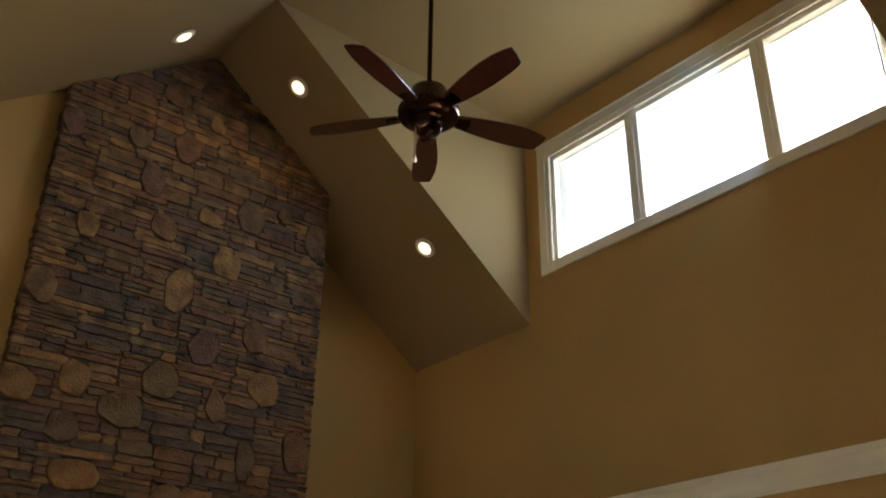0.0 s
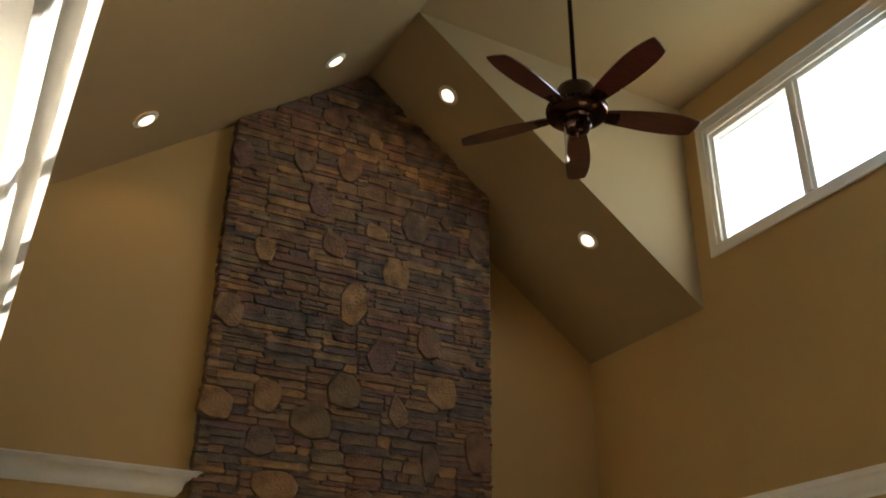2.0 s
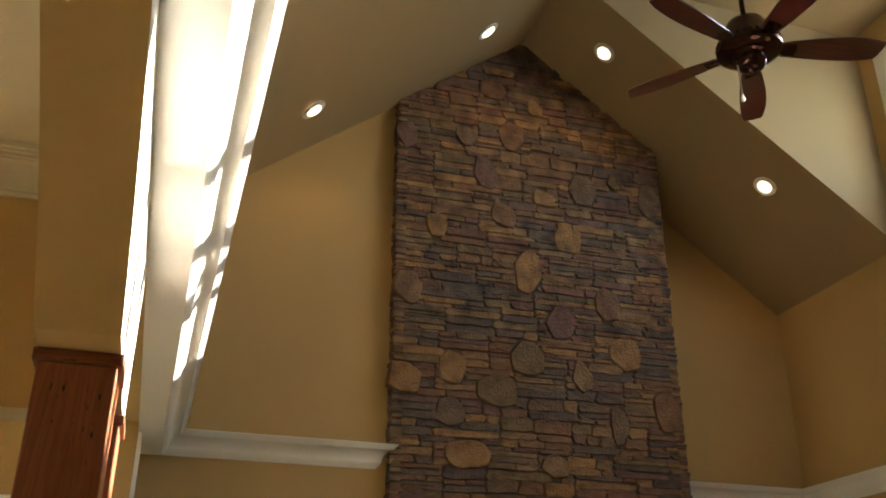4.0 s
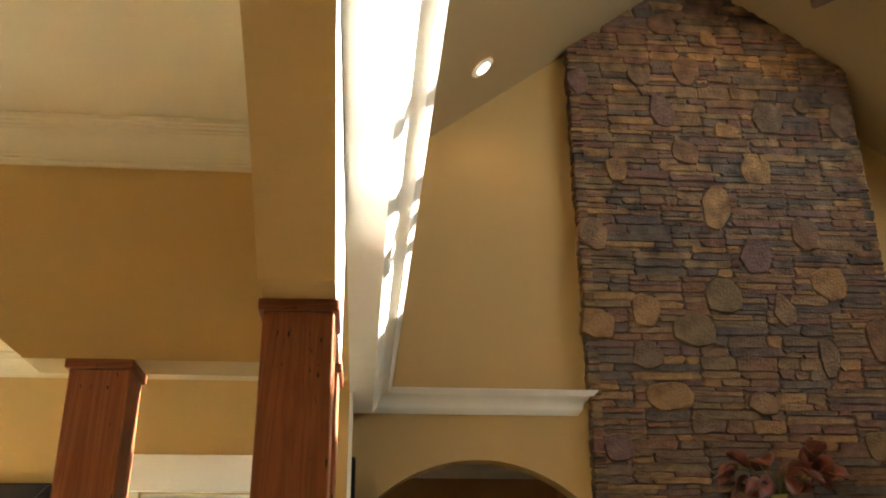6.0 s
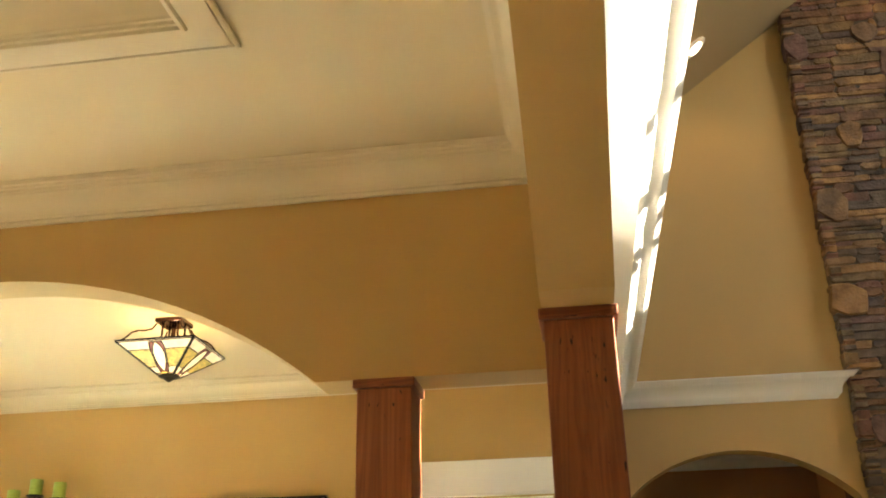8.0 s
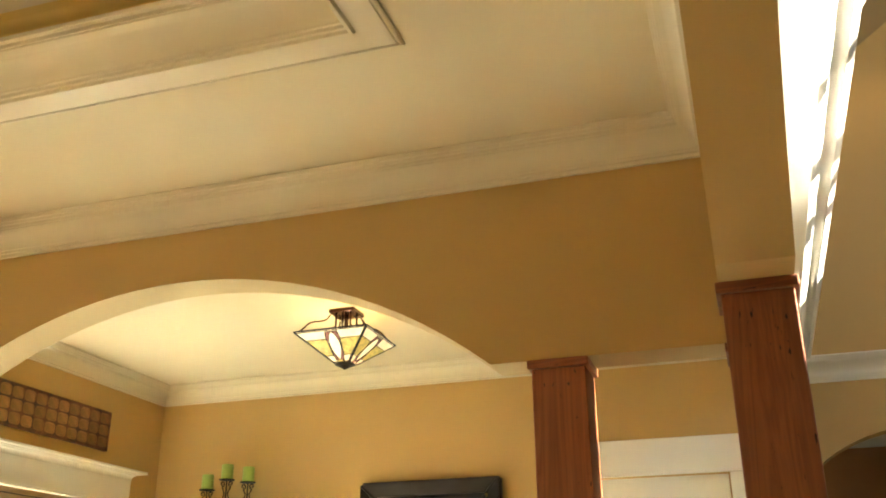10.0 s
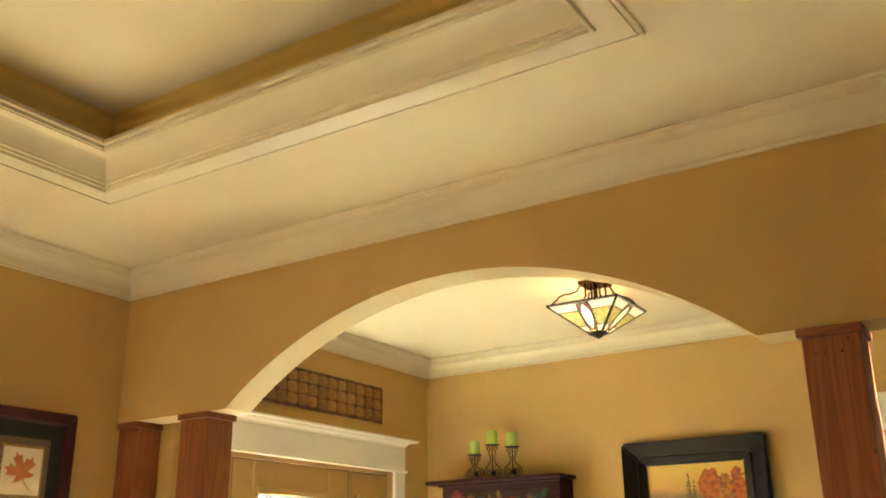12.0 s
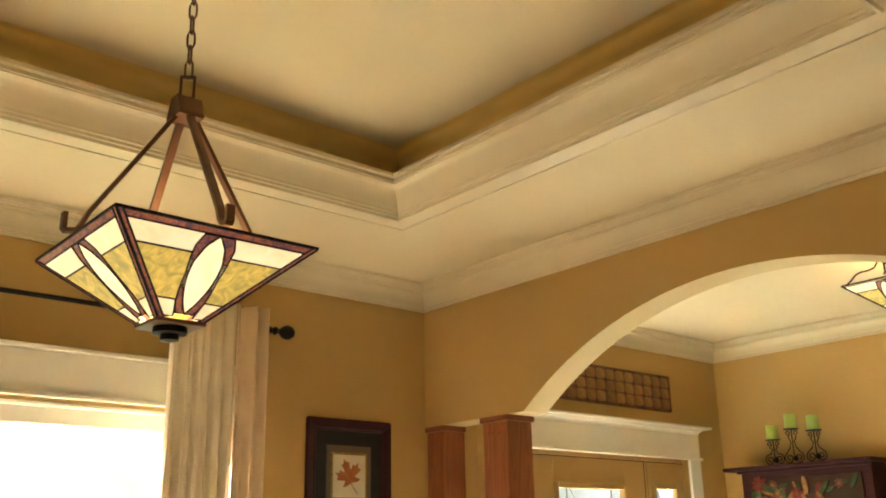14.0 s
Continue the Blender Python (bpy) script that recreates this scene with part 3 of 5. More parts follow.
def ledge_outline(w, h):
    """A flat ledge stone, its corners knocked off and its edges uneven."""
    j = lambda a: random.uniform(-a, a)
    a, b = w / 2 - 0.0012, h / 2 - 0.0010
    c = min(0.012, h * 0.22)
    e = min(0.006, h * 0.09)
    l, r = j(0.010), j(0.010)
    c1, c2, c3, c4 = (c * random.uniform(0.4, 1.9) for _ in range(4))
    pts = [(-a + l, -b + c1), (-a + c1, -b + j(e)), (-a * 0.35 + j(0.03), -b + j(e)), (a * 0.35 + j(0.03), -b + j(e)), (a - c2, -b + j(e)), (a + r, -b + c2),
           (a - r, b - c3), (a - c3, b + j(e)), (a * 0.3 + j(0.03), b + j(e)), (-a * 0.35 + j(0.03), b + j(e)), (-a + c4, b + j(e)), (-a - l, b - c4)]
    return pts


def boulder_outline(w, h):
    """A rounded field stone with a few flat sides."""
    n = random.choice((6, 7, 8))
    t0 = random.uniform(0, 6.28)
    corners = []
    for i in range(n):
        a = t0 + 2 * math.pi * (i + random.uniform(-0.22, 0.22)) / n
        k = 3.2
        r = (abs(math.cos(a)) ** k + abs(math.sin(a)) ** k) ** (-1 / k) * random.uniform(0.96, 1.14)
        corners.append((r * math.cos(a) * w / 2, r * math.sin(a) * h / 2))
    pts = []
    for i in range(n):
        p, q, m = corners[i], corners[i - 1], corners[(i + 1) % n]
        pts.append((p[0] + (q[0] - p[0]) * 0.28, p[1] + (q[1] - p[1]) * 0.28))
        pts.append((p[0] * 0.955 + 0.0, p[1] * 0.955))
        pts.append((p[0] + (m[0] - p[0]) * 0.28, p[1] + (m[1] - p[1]) * 0.28))
    return pts


# larger round stones: x, z, width, height
BOULDERS = [(1.412, 4.032, 0.20, 0.25), (1.734, 3.502, 0.20, 0.25), (2.271, 3.618, 0.27, 0.25), (3.029, 3.714, 0.25, 0.24), (2.45, 4.879, 0.19, 0.14),
            (3.052, 5.12, 0.13, 0.14), (2.409, 5.678, 0.14, 0.16), (1.989, 5.033, 0.20, 0.27), (1.838, 2.924, 0.30, 0.19), (2.203, 5.389, 0.21, 0.26),
            (2.776, 5.004, 0.25, 0.27), (2.63, 4.561, 0.23, 0.22), (2.543, 3.906, 0.25, 0.25), (2.3, 4.263, 0.22, 0.33), (2.912, 4.08, 0.19, 0.27),
            (2.047, 3.358, 0.28, 0.24), (1.396, 3.396, 0.24, 0.21), (3.32, 3.319, 0.20, 0.31)]
MORE = [(1.717, 3.184, 0.21, 0.2), (2.941, 3.194, 0.15, 0.28), (2.679, 3.521, 0.15, 0.24), (2.135, 4.696, 0.2, 0.2), (1.61, 4.542, 0.16, 0.2), (1.843, 5.322, 0.17, 0.17),
        (3.33, 4.995, 0.17, 0.3), (2.067, 5.794, 0.22, 0.2), (1.386, 5.255, 0.16, 0.24), (2.446, 2.886, 0.2, 0.16), (3.175, 2.616, 0.2, 0.2), (1.474, 2.597, 0.2, 0.18)]
TAN = {(1.412, 4.032): 0.85, (1.734, 3.502): 0.05, (3.029, 3.714): 0.05, (2.45, 4.879): 0.05, (2.409, 5.678): 0.05, (1.838, 2.924): 0.05, (2.271, 3.618): 0.58, (2.047, 3.358): 0.58}
random.seed(7)
chimney = empty("chimney", (2.46, 5.9, FL), "stone-faced chimney breast of mixed ledge and round stones", "chimney")
inv = Matrix.Translation((-2.46, -5.9, -FL))


def peak(x):
    return ZRIDGE - PITCH * abs(x - XRIDGE)


core = prism([(CX0 + 0.03, FL), (CX1 - 0.03, FL), (CX1 - 0.03, peak(CX1) - 0.01), (XRIDGE, ZRIDGE - 0.01), (CX0 + 0.03, peak(CX0) - 0.01)], 1, CY + 0.001, YG)
core.transform(inv)
part("core", core, MORTAR, chimney, "dark mortar bed")
stones = []
for x, z, w, h in BOULDERS + MORE:
    tone = TAN.get((x, z), random.choice((0.20, 0.36, 0.60, 0.80, 0.96, 0.05)))
    stones.append((x, z, stone_mesh(boulder_outline(w, h), random.uniform(0.018, 0.030), tone, dome=0.012)))


def spans(x0, x1, za, zb):
    """The stretches from x0 to x1 that no round stone takes up between two heights."""
    free = [(x0, x1)]
    zm = (za + zb) / 2
    for bx, bz, w, h in BOULDERS + MORE:
        f = abs(zm - bz) / (h / 2 + 0.004)
        if f < 1:
            half = w / 2 * (1 - f ** 2.6) ** (1 / 2.6) - 0.018
            nxt = []
            for a, b in free:
                if bx + half <= a or bx - half >= b:
                    nxt.append((a, b))
                else:
                    if bx - half - a > 0.03:
                        nxt.append((a, bx - half))
                    if b - bx - half > 0.03:
                        nxt.append((bx + half, b))
            free = nxt
    return free


def lay(x0, x1, z0, z1, put, holes=True):
    z = z0
    while z < z1:
        band = random.choice((0.10, 0.12, 0.15, 0.17, 0.20))
        x = x0
        while x < x1 - 0.01:
            wide = random.uniform(0.22, 0.75)
            if x1 - x - wide < 0.25:
                wide = x1 - x
            k = max(1, round(band / random.uniform(0.034, 0.068)))
            cuts = [random.uniform(0.55, 1.45) for _ in range(k)]
            tot = sum(cuts)
            zz = z
            for c in cuts:
                h = band * c / tot
                for a, b in (spans(x, x + wide, zz, zz + h) if holes else [(x, x + wide)]):
                    u = a
                    while u < b - 0.012:
                        ln = random.uniform(0.11, 0.44) * (1.0 if h < 0.07 else 0.8)
                        if b - u - ln < 0.09:
                            ln = b - u
                        dz = random.uniform(-0.004, 0.004)
                        edge = random.uniform(-0.012, 0.012)
                        put(u + ln / 2, zz + h / 2 + dz, ln, h * random.uniform(0.97, 1.08), edge if (u - x0 < 0.01 or x1 - u - ln < 0.01) else 0)
                        u += ln
                zz += h
            x += wide
        z += band


def put_front(x, z, w, h, edge):
    if z - h / 2 > peak(x) + 0.03:
        return
    stones.append((x, z, stone_mesh(ledge_outline(w + abs(edge), h), random.uniform(0.007, 0.016), random.random())))


lay(CX0, CX1, 2.05, ZRIDGE + 0.05, put_front)
single = sorted((s for s in stones if s[1] > 2.2), key=lambda s: s[1])[:300]
chosen = {id(s) for s in single}
joined = ([], [], [])


def join_stone(data, m):
    verts, faces, tone = data
    k = len(joined[0])
    joined[0].extend(tuple(m @ Vector(v)) for v in verts)
    joined[1].extend(tuple(i + k for i in f) for f in faces)
    joined[2].extend([tone] * len(faces))


for s in stones:
    if id(s) not in chosen:
        join_stone(s[2], Matrix.Translation((s[0] - 2.46, CY - 5.9, s[1] - FL)))
for side, xs in ((90, CX1 - 0.02), (-90, CX0 + 0.02)):
    turn = Matrix.Rotation(radians(side), 4, "Z")

    def put_side(u, z, w, h, edge):
        y = CY - 0.02 + u
        if z < peak(xs) + 0.05:
            join_stone(stone_mesh(ledge_outline(w, h), random.uniform(0.015, 0.03), random.random()), Matrix.Translation((xs - 2.46, y - 5.9, z - FL)) @ turn)
    lay(0.0, YG - CY + 0.02, 2.05, 5.7, put_side, False)

# ---- ceiling fan ----
fan = empty("ceiling_fan", (2.374, 3.056, 6.28), "dark bronze ceiling fan with five mahogany blades on a long rod", "ceiling fan")
ZB = 4.342 - 6.28
part("downrod", tube([(0, 0, 0), (0, 0, ZB + 0.13)], 0.013, 12), BRONZE, fan)
part("canopy", lathe([(0.07, 0), (0.07, -0.02), (0.05, -0.06), (0.018, -0.085)], 24), BRONZE, fan, smooth=True)
part("motor_housing", lathe([(0.02, 0.19), (0.045, 0.165), (0.088, 0.155), (0.098, 0.148), (0.112, 0.115), (0.132, 0.070), (0.152, 0.025), (0.164, 0.000), (0.168, -0.014), (0.163, -0.028),
                             (0.142, -0.042), (0.112, -0.050), (0.09, -0.052)], 40, (0, 0, ZB), k=0.92), BRONZE, fan, smooth=True)
for i in range(30):
    a = 2 * math.pi * i / 30
    rib = tube([(0.145 * math.cos(a), 0.145 * math.sin(a), ZB + 0.022), (0.1535 * math.cos(a), 0.1535 * math.sin(a), ZB + 0.002)], 0.0045, 6)
    part("vent_rib", rib, BRONZE, fan)
part("switch_cup", lathe([(0.09, -0.046), (0.092, -0.055), (0.074, -0.064), (0.07, -0.085), (0.076, -0.092), (0.066, -0.122), (0.045, -0.140), (0.022, -0.146), (0.014, -0.160), (0.006, -0.164)], 28, (0, 0, ZB), k=0.92),
     BRONZE, fan, smooth=True)
part("pull_chain", tube([(-0.058, 0.026, ZB - 0.075), (-0.058, 0.026, ZB - 0.265)], 0.004, 6), mat("steel_chain", (0.7, 0.68, 0.62), 0.3, 0.9), fan)
part("pull_knob", lathe([(0.003, 0.006), (0.006, -0.004), (0.011, -0.022), (0.009, -0.032), (0.003, -0.037)], 12, (-0.058, 0.026, ZB - 0.265)), RIM, fan)
for i in range(5):
    arm = Matrix.Rotation(radians(53.5 + 72 * i), 4, "Z") @ Matrix.Translation((0, 0, ZB - 0.012))
    pitch = Matrix.Rotation(radians(-13), 4, "X")
    bm = bm_new()
    add_prism(bm, [(0.085, -0.014), (0.135, -0.009), (0.165, -0.030), (0.215, -0.036), (0.222, 0.0), (0.215, 0.036), (0.165, 0.030), (0.135, 0.009), (0.085, 0.014)], 2, -0.0105, -0.0045)
    bmesh.ops.bevel(bm, geom=list(bm.edges), offset=0.0015, segments=1, affect="EDGES")
    bm.transform(arm @ pitch)
    iron = part("blade_iron", bm, BRONZE, fan)
    for sx, sy in ((0.178, -0.018), (0.178, 0.018), (0.206, 0.0)):
        bm = lathe([(0.001, -0.0145), (0.005, -0.0135), (0.0065, -0.010), (0.0065, -0.008)], 8, (sx, sy, 0))
        bm.transform(arm @ pitch)
        part("screw", bm, BRONZE, iron)
    # the blade widens to two thirds of its length and ends in a slanted tip
    edge = [(0.150, 0.034), (0.158, 0.043), (0.22, 0.050), (0.30, 0.060), (0.38, 0.068), (0.46, 0.0715), (0.53, 0.071), (0.575, 0.067), (0.604, 0.061), (0.611, 0.057)]
    low = [(0.150, -0.034), (0.158, -0.043), (0.22, -0.050), (0.30, -0.059), (0.38, -0.065), (0.46, -0.066), (0.53, -0.061), (0.59, -0.050), (0.632, -0.038), (0.641, -0.031)]
    bm = prism(edge + [(0.629, 0.014)] + list(reversed(low)), 2, -0.0035, 0.0035)
    bmesh.ops.bevel(bm, geom=[e for e in bm.edges if abs(e.verts[0].co.z - e.verts[1].co.z) < 1e-5], offset=0.0015, segments=1, affect="EDGES")
    bm.transform(arm @ pitch)
    part("blade", bm, BLADE, fan)

# ---- recessed lights on the slopes ----
CANS = [(0.615, 5.201, 1), (1.846, 5.201, 1), (2.792, 5.201, -1), (4.053, 5.201, -1)]
for x, y, s in CANS:
    z = peak(x)
    nrm = Vector((PITCH * s, 0, -1)).normalized()
    can = empty("recessed_light", (x, y, z), "lit white recessed downlight in the sloped ceiling", "downlight", "downlights along the gable")
    turn = nrm.to_track_quat("Z", "Y").to_matrix().to_4x4()
    bm = lathe([(0.056, 0.001), (0.088, 0.001), (0.088, 0.006), (0.072, 0.013), (0.060, 0.012), (0.056, 0.008)], 32)
    bm.transform(turn)
    part("trim_ring", bm, RIM, can, smooth=True)
    down = Vector((0.25 * s, 0.25, -1)).normalized()
    bm = lathe([(0.050, -0.004), (0.054, 0.010), (0.048, 0.020), (0.030, 0.027), (0.004, 0.030)], 24)
    bm.transform(turn)
    part("lens", bm, LENS, can, "glowing frosted lens", True)
    sp = new("downlight_beam", bpy.data.lights.new("downlight_beam", "SPOT"))
    sp.data.energy, sp.data.color, sp.data.spot_size, sp.data.spot_blend, sp.data.shadow_soft_size = LAMP * CAN_W, (1.0, 0.66, 0.34), radians(125), 0.7, 0.05
    sp.matrix_basis = look(Vector((x, y, z)) + nrm * 0.06, Vector((x, y, z)) + nrm * 0.06 + Vector((0, 0.45, -1)))


# ---- art glass lamps ----


def glass_shade(parent, half_top, half_bot, z_top, z_bot, border=None, lead=0.0026):
    """The four leaded faces of an inverted pyramid shade; each pane is a part of its own."""
    T, B = half_top, half_bot
    for q in range(4):
        turn = Matrix.Rotation(radians(90 * q), 4, "Z")

        def at(u, v, off=0.0):
            """u from -1 to 1 across the face at height v from 0 to 1, to a place."""
            h = B + (T - B) * v
            n = Vector((z_top - z_bot, 0, -(T - B))).normalized()
            p = Vector((h, u * h, z_bot + (z_top - z_bot) * v)) + n * off
            return turn @ p

        def vesica(v):
            return 0.20 * (max(0.0, 1 - ((v - 0.5) / 0.42) ** 2)) ** 0.75 / (0.45 + 0.55 * v) * 0.85
        e = 0.055 if border is None else 0.026
        L = lambda v: -1 + e / (B / T + (1 - B / T) * v)
        c0, c1, c2, c3 = 0.04, 0.22, 0.72, 0.93 if border is None else 0.965
        col = 0.10
        vs = [0.08 + 0.84 * i / 12 for i in range(13)]
        right = [(vesica(v), v) for v in vs]
        left = [(-u, v) for u, v in reversed(right)]
        def sliver(v):
            return vesica(v) + (0.05 + 0.28 * abs((v - 0.5) / 0.42) ** 1.5 * 0.8) / (0.4 + 0.6 * v) * 0.55
        panes = [("bright_pane", [(0, 0.08)] + right[1:-1] + [(0, 0.92)] + left[1:-1], BRIGHTG)]
        for s in (1, -1):
            side = [(s * sliver(v), v) for v in (c1, 0.3, 0.4, 0.5, 0.6, c2)]
            panes.append(("amber_pane", [(s * -L(c1), c1), (s * -L(c2), c2)] + list(reversed(side)), AMBERG))
            panes.append(("cream_pane", [(s * -L(c2), c2), (s * -L(c3), c3), (s * sliver(c3), c3), (s * sliver(0.8), 0.8), (s * sliver(c2), c2)], CREAMG))
            panes.append(("cream_pane", [(s * -L(c0), c0), (s * -L(c1), c1), (s * sliver(c1), c1), (s * min(-L(c0) * 0.9, sliver(c0)), c0)], CREAMG))
            inner = [(s * max(0.004, vesica(v)), v) for v in (0.08, 0.2, 0.35)]
            outer = [(s * sliver(v), v) for v in (0.35, 0.2, 0.08)]
            panes.append(("plum_pane", inner + outer, PURPLEG))
            inner = [(s * max(0.004, vesica(v)), v) for v in (0.65, 0.8, 0.92)]
            outer = [(s * sliver(v), v) for v in (0.92, 0.8, 0.65)]
            panes.append(("plum_pane", inner + outer, PURPLEG))
            panes.append(("border_pane", [(s * 0.999, 0.0), (s * 0.999, 1.0), (s * -L(1.0), 1.0), (s * -L(0.0), 0.0)], border or PURPLEG))
        panes.append(("border_pane", [(L(c3), c3), (-L(c3), c3), (-L(1), 1.0), (L(1), 1.0)], border or PURPLEG))
        came = bm_new()
        for name, pts, material in panes:
            bm = bm_new()
            fr = [bm.verts.new(at(u, v, 0.003)) for u, v in pts]
            bk = [bm.verts.new(at(u, v, -0.002)) for u, v in pts]
            k = len(pts)
            bm.faces.new(fr)
            bm.faces.new(list(reversed(bk)))
            for i in range(k):
                bm.faces.new((fr[i], bk[i], bk[(i + 1) % k], fr[(i + 1) % k]))
            part(name, bm, material, parent)
            tube([at(u, v, 0.003) for u, v in pts], lead * T / 0.25, 5, came, True)
        part("leading", came, IRON, parent, "dark leaded joints")
    bm = bm_new()
    for q in range(4):
        turn = Matrix.Rotation(radians(90 * q), 4, "Z")
        add_box(bm, (T - 0.004, -T - 0.003, z_top - 0.003), (T + 0.003, T + 0.003, z_top + 0.004), 0.001, turn)
    part("rim", bm, IRON, parent, "dark metal rim")


def link_ring(bm, at, size, wire, turn):
    pts = []
    for i in range(14):
        a = 2 * math.pi * i / 14
        p = Vector((0.55 * size * math.cos(a), 0, size * (math.sin(a) + (0.45 if math.sin(a) > 0 else -0.45))))
        pts.append(Vector(at) + Matrix.Rotation(turn, 4, "Z") @ p)
    tube(pts, wire, 6, bm, True)


PX, PY = -2.386, 0.434
pendant = empty("pendant_lamp", (PX, PY, ZT), "lit bronze pendant lamp with a square leaded art glass bowl", "pendant lamp")
rel = 0.072 - ZT
glass_shade(pendant, 0.243, 0.053, 2.255 + rel, 2.085 + rel)
bm = lathe([(0.06, 0.0), (0.06, -0.02), (0.035, -0.03), (0.012, -0.04)], 24)
part("ceiling_canopy", bm, BRONZE2, pendant)
z = 2.752 + rel
k = 0
while z < -0.04:
    bm = bm_new()
    link_ring(bm, (0, 0, z), 0.018, 0.0028, radians(45 + 90 * (k % 2)))
    part("chain_link", bm, BRONZE2, pendant)
    z += 0.043
    k += 1
bm = bm_new()
for lo, hi in (((-0.020, -0.004, 2.667), (-0.013, 0.004, 2.733)), ((0.013, -0.004, 2.667), (0.020, 0.004, 2.733)), ((-0.020, -0.004, 2.726), (0.020, 0.004, 2.733)), ((-0.020, -0.004, 2.667), (0.020, 0.004, 2.674))):
    add_box(bm, lo, hi, 0.001, Matrix.Translation((0, 0, rel)) @ Matrix.Rotation(radians(55), 4, "Z"))
part("square_loop", bm, BRONZE2, pendant)
bm = prism([(-0.037, 2.609 + rel), (0.037, 2.609 + rel), (0.037, 2.619 + rel), (0.018, 2.667 + rel), (-0.018, 2.667 + rel), (-0.037, 2.619 + rel)], 1, -0.033, 0.033)
part("hub", bm, BRONZE2, pendant)
for q in range(4):
    turn = Matrix.Rotation(radians(90 * q), 4, "Z")
    bm = bm_new()
    path = [(0.026, 0, 2.614), (0.216, 0, 2.312), (0.230, 0, 2.280), (0.242, 0, 2.266), (0.262, 0, 2.263), (0.266, 0, 2.267), (0.266, 0, 2.304)]
    w, t = 0.010, 0.005
    rings = []
    pts = [Vector(p) + Vector((0, 0, rel)) for p in path]
    for i, p in enumerate(pts):
        d = (pts[min(i + 1, len(pts) - 1)] - pts[max(i - 1, 0)]).normalized()
        nn = d.cross(Vector((0, 1, 0)))
        rings.append([bm.verts.new(turn @ (p + Vector((0, a * w, 0)) + nn * b * t)) for a, b in ((-1, -1), (1, -1), (1, 1), (-1, 1))])
    for a, b in zip(rings, rings[1:]):
        for i in range(4):
            bm.faces.new((a[i], a[(i + 1) % 4], b[(i + 1) % 4], b[i]))
    bm.faces.new(rings[0])
    bm.faces.new(list(reversed(rings[-1])))
    part("arm", bm, BRONZE2, pendant)
bm = bm_new()
add_box(bm, (-0.062, -0.062, 2.076 + rel), (0.062, 0.062, 2.086 + rel), 0.003)
part("base_plate", bm, BRONZE2, pendant)
part("finial", lathe([(0.04, 2.076 + rel), (0.04, 2.062 + rel), (0.022, 2.06 + rel), (0.022, 2.046 + rel), (0.004, 2.042 + rel)], 20), IRON, pendant)
bulb("pendant_bulb", (PX, PY, 2.29), LAMP * PENDANT_W, WARM, 0.05)

FX, FY = -2.235, 4.104
entry_lamp = empty("semi_flush_lamp", (FX, FY, ZFOY), "lit square leaded art glass lamp hung close to the ceiling", "ceiling lamp")
rel = -ZFOY
glass_shade(entry_lamp, 0.195, 0.04, ZFOY - 0.148 + rel, ZFOY - 0.278 + rel, CREAMG, 0.0034)
part("ceiling_plate", box((-0.07, -0.07, -0.022), (0.07, 0.07, -0.001), 0.004), BRONZE, entry_lamp)
for x, y in ((-0.04, -0.04), (0.04, -0.04), (0.04, 0.04), (-0.04, 0.04)):
    part("stem", tube([(x, y, -0.02), (x, y, -0.085), (x * 1.15, y * 1.15, -0.092)], 0.006, 8), BRONZE, entry_lamp)
    sx, sy = math.copysign(1, x), math.copysign(1, y)
    curve = [(0.062, -0.030), (0.075, -0.058), (0.098, -0.072), (0.122, -0.078), (0.142, -0.092), (0.158, -0.118), (0.176, -0.140), (0.190, -0.146)]
    part("curved_arm", tube([(sx * r, sy * r, z) for r, z in curve], 0.0045, 8), BRONZE, entry_lamp)
part("centre_post", tube([(0, 0, -0.02), (0, 0, -0.28)], 0.012, 12), BRONZE, entry_lamp)
part("finial", lathe([(0.05, -0.276), (0.052, -0.284), (0.03, -0.292), (0.018, -0.300), (0.004, -0.308)], 20), IRON, entry_lamp)
bulb("entry_bulb", (FX, FY, 2.80), LAMP * ENTRY_W, WARM, 0.05)

# ---- clerestory window ----


def board(name, lo, hi, parent, material=None, bevel=0.004):
    return part(name, box(lo, hi, bevel), material or TRIM, parent)


win = setting(new("window_1"), "row of three white-framed clerestory windows", "window")
X0 = XR
for nm, lo, hi in (("casing", (X0 - 0.022, 1.7, 4.781), (X0 - 0.001, 1.737, 5.973)), ("casing", (X0 - 0.022, 4.523, 4.781), (X0 - 0.001, 4.656, 5.973)),
                   ("casing", (X0 - 0.022, 1.737, 5.831), (X0 - 0.001, 4.523, 5.973)), ("casing", (X0 - 0.022, 1.737, 4.781), (X0 - 0.001, 4.523, 4.869)),
                   ("casing_bead", (X0 - 0.034, 1.69, 5.962), (X0 - 0.022, 4.665, 5.979)), ("casing_bead", (X0 - 0.030, 4.568, 4.855), (X0 - 0.022, 4.581, 5.877)),
                   ("casing_bead", (X0 - 0.030, 1.784, 4.855), (X0 - 0.022, 1.797, 5.877)), ("casing_bead", (X0 - 0.030, 1.797, 5.877), (X0 - 0.022, 4.568, 5.89))):
    board(nm, lo, hi, win)
for lo, hi in (((X0 + 0.004, 1.734, 4.88), (X0 + 0.16, 1.79, 5.792)), ((X0 + 0.004, 4.485, 4.88), (X0 + 0.16, 4.525, 5.792)), ((X0 + 0.004, 1.734, 5.792), (X0 + 0.085, 4.525, 5.833)),
               ((X0 + 0.004, 1.734, 4.834), (X0 + 0.16, 4.525, 4.88))):
    board("jamb", lo, hi, win)
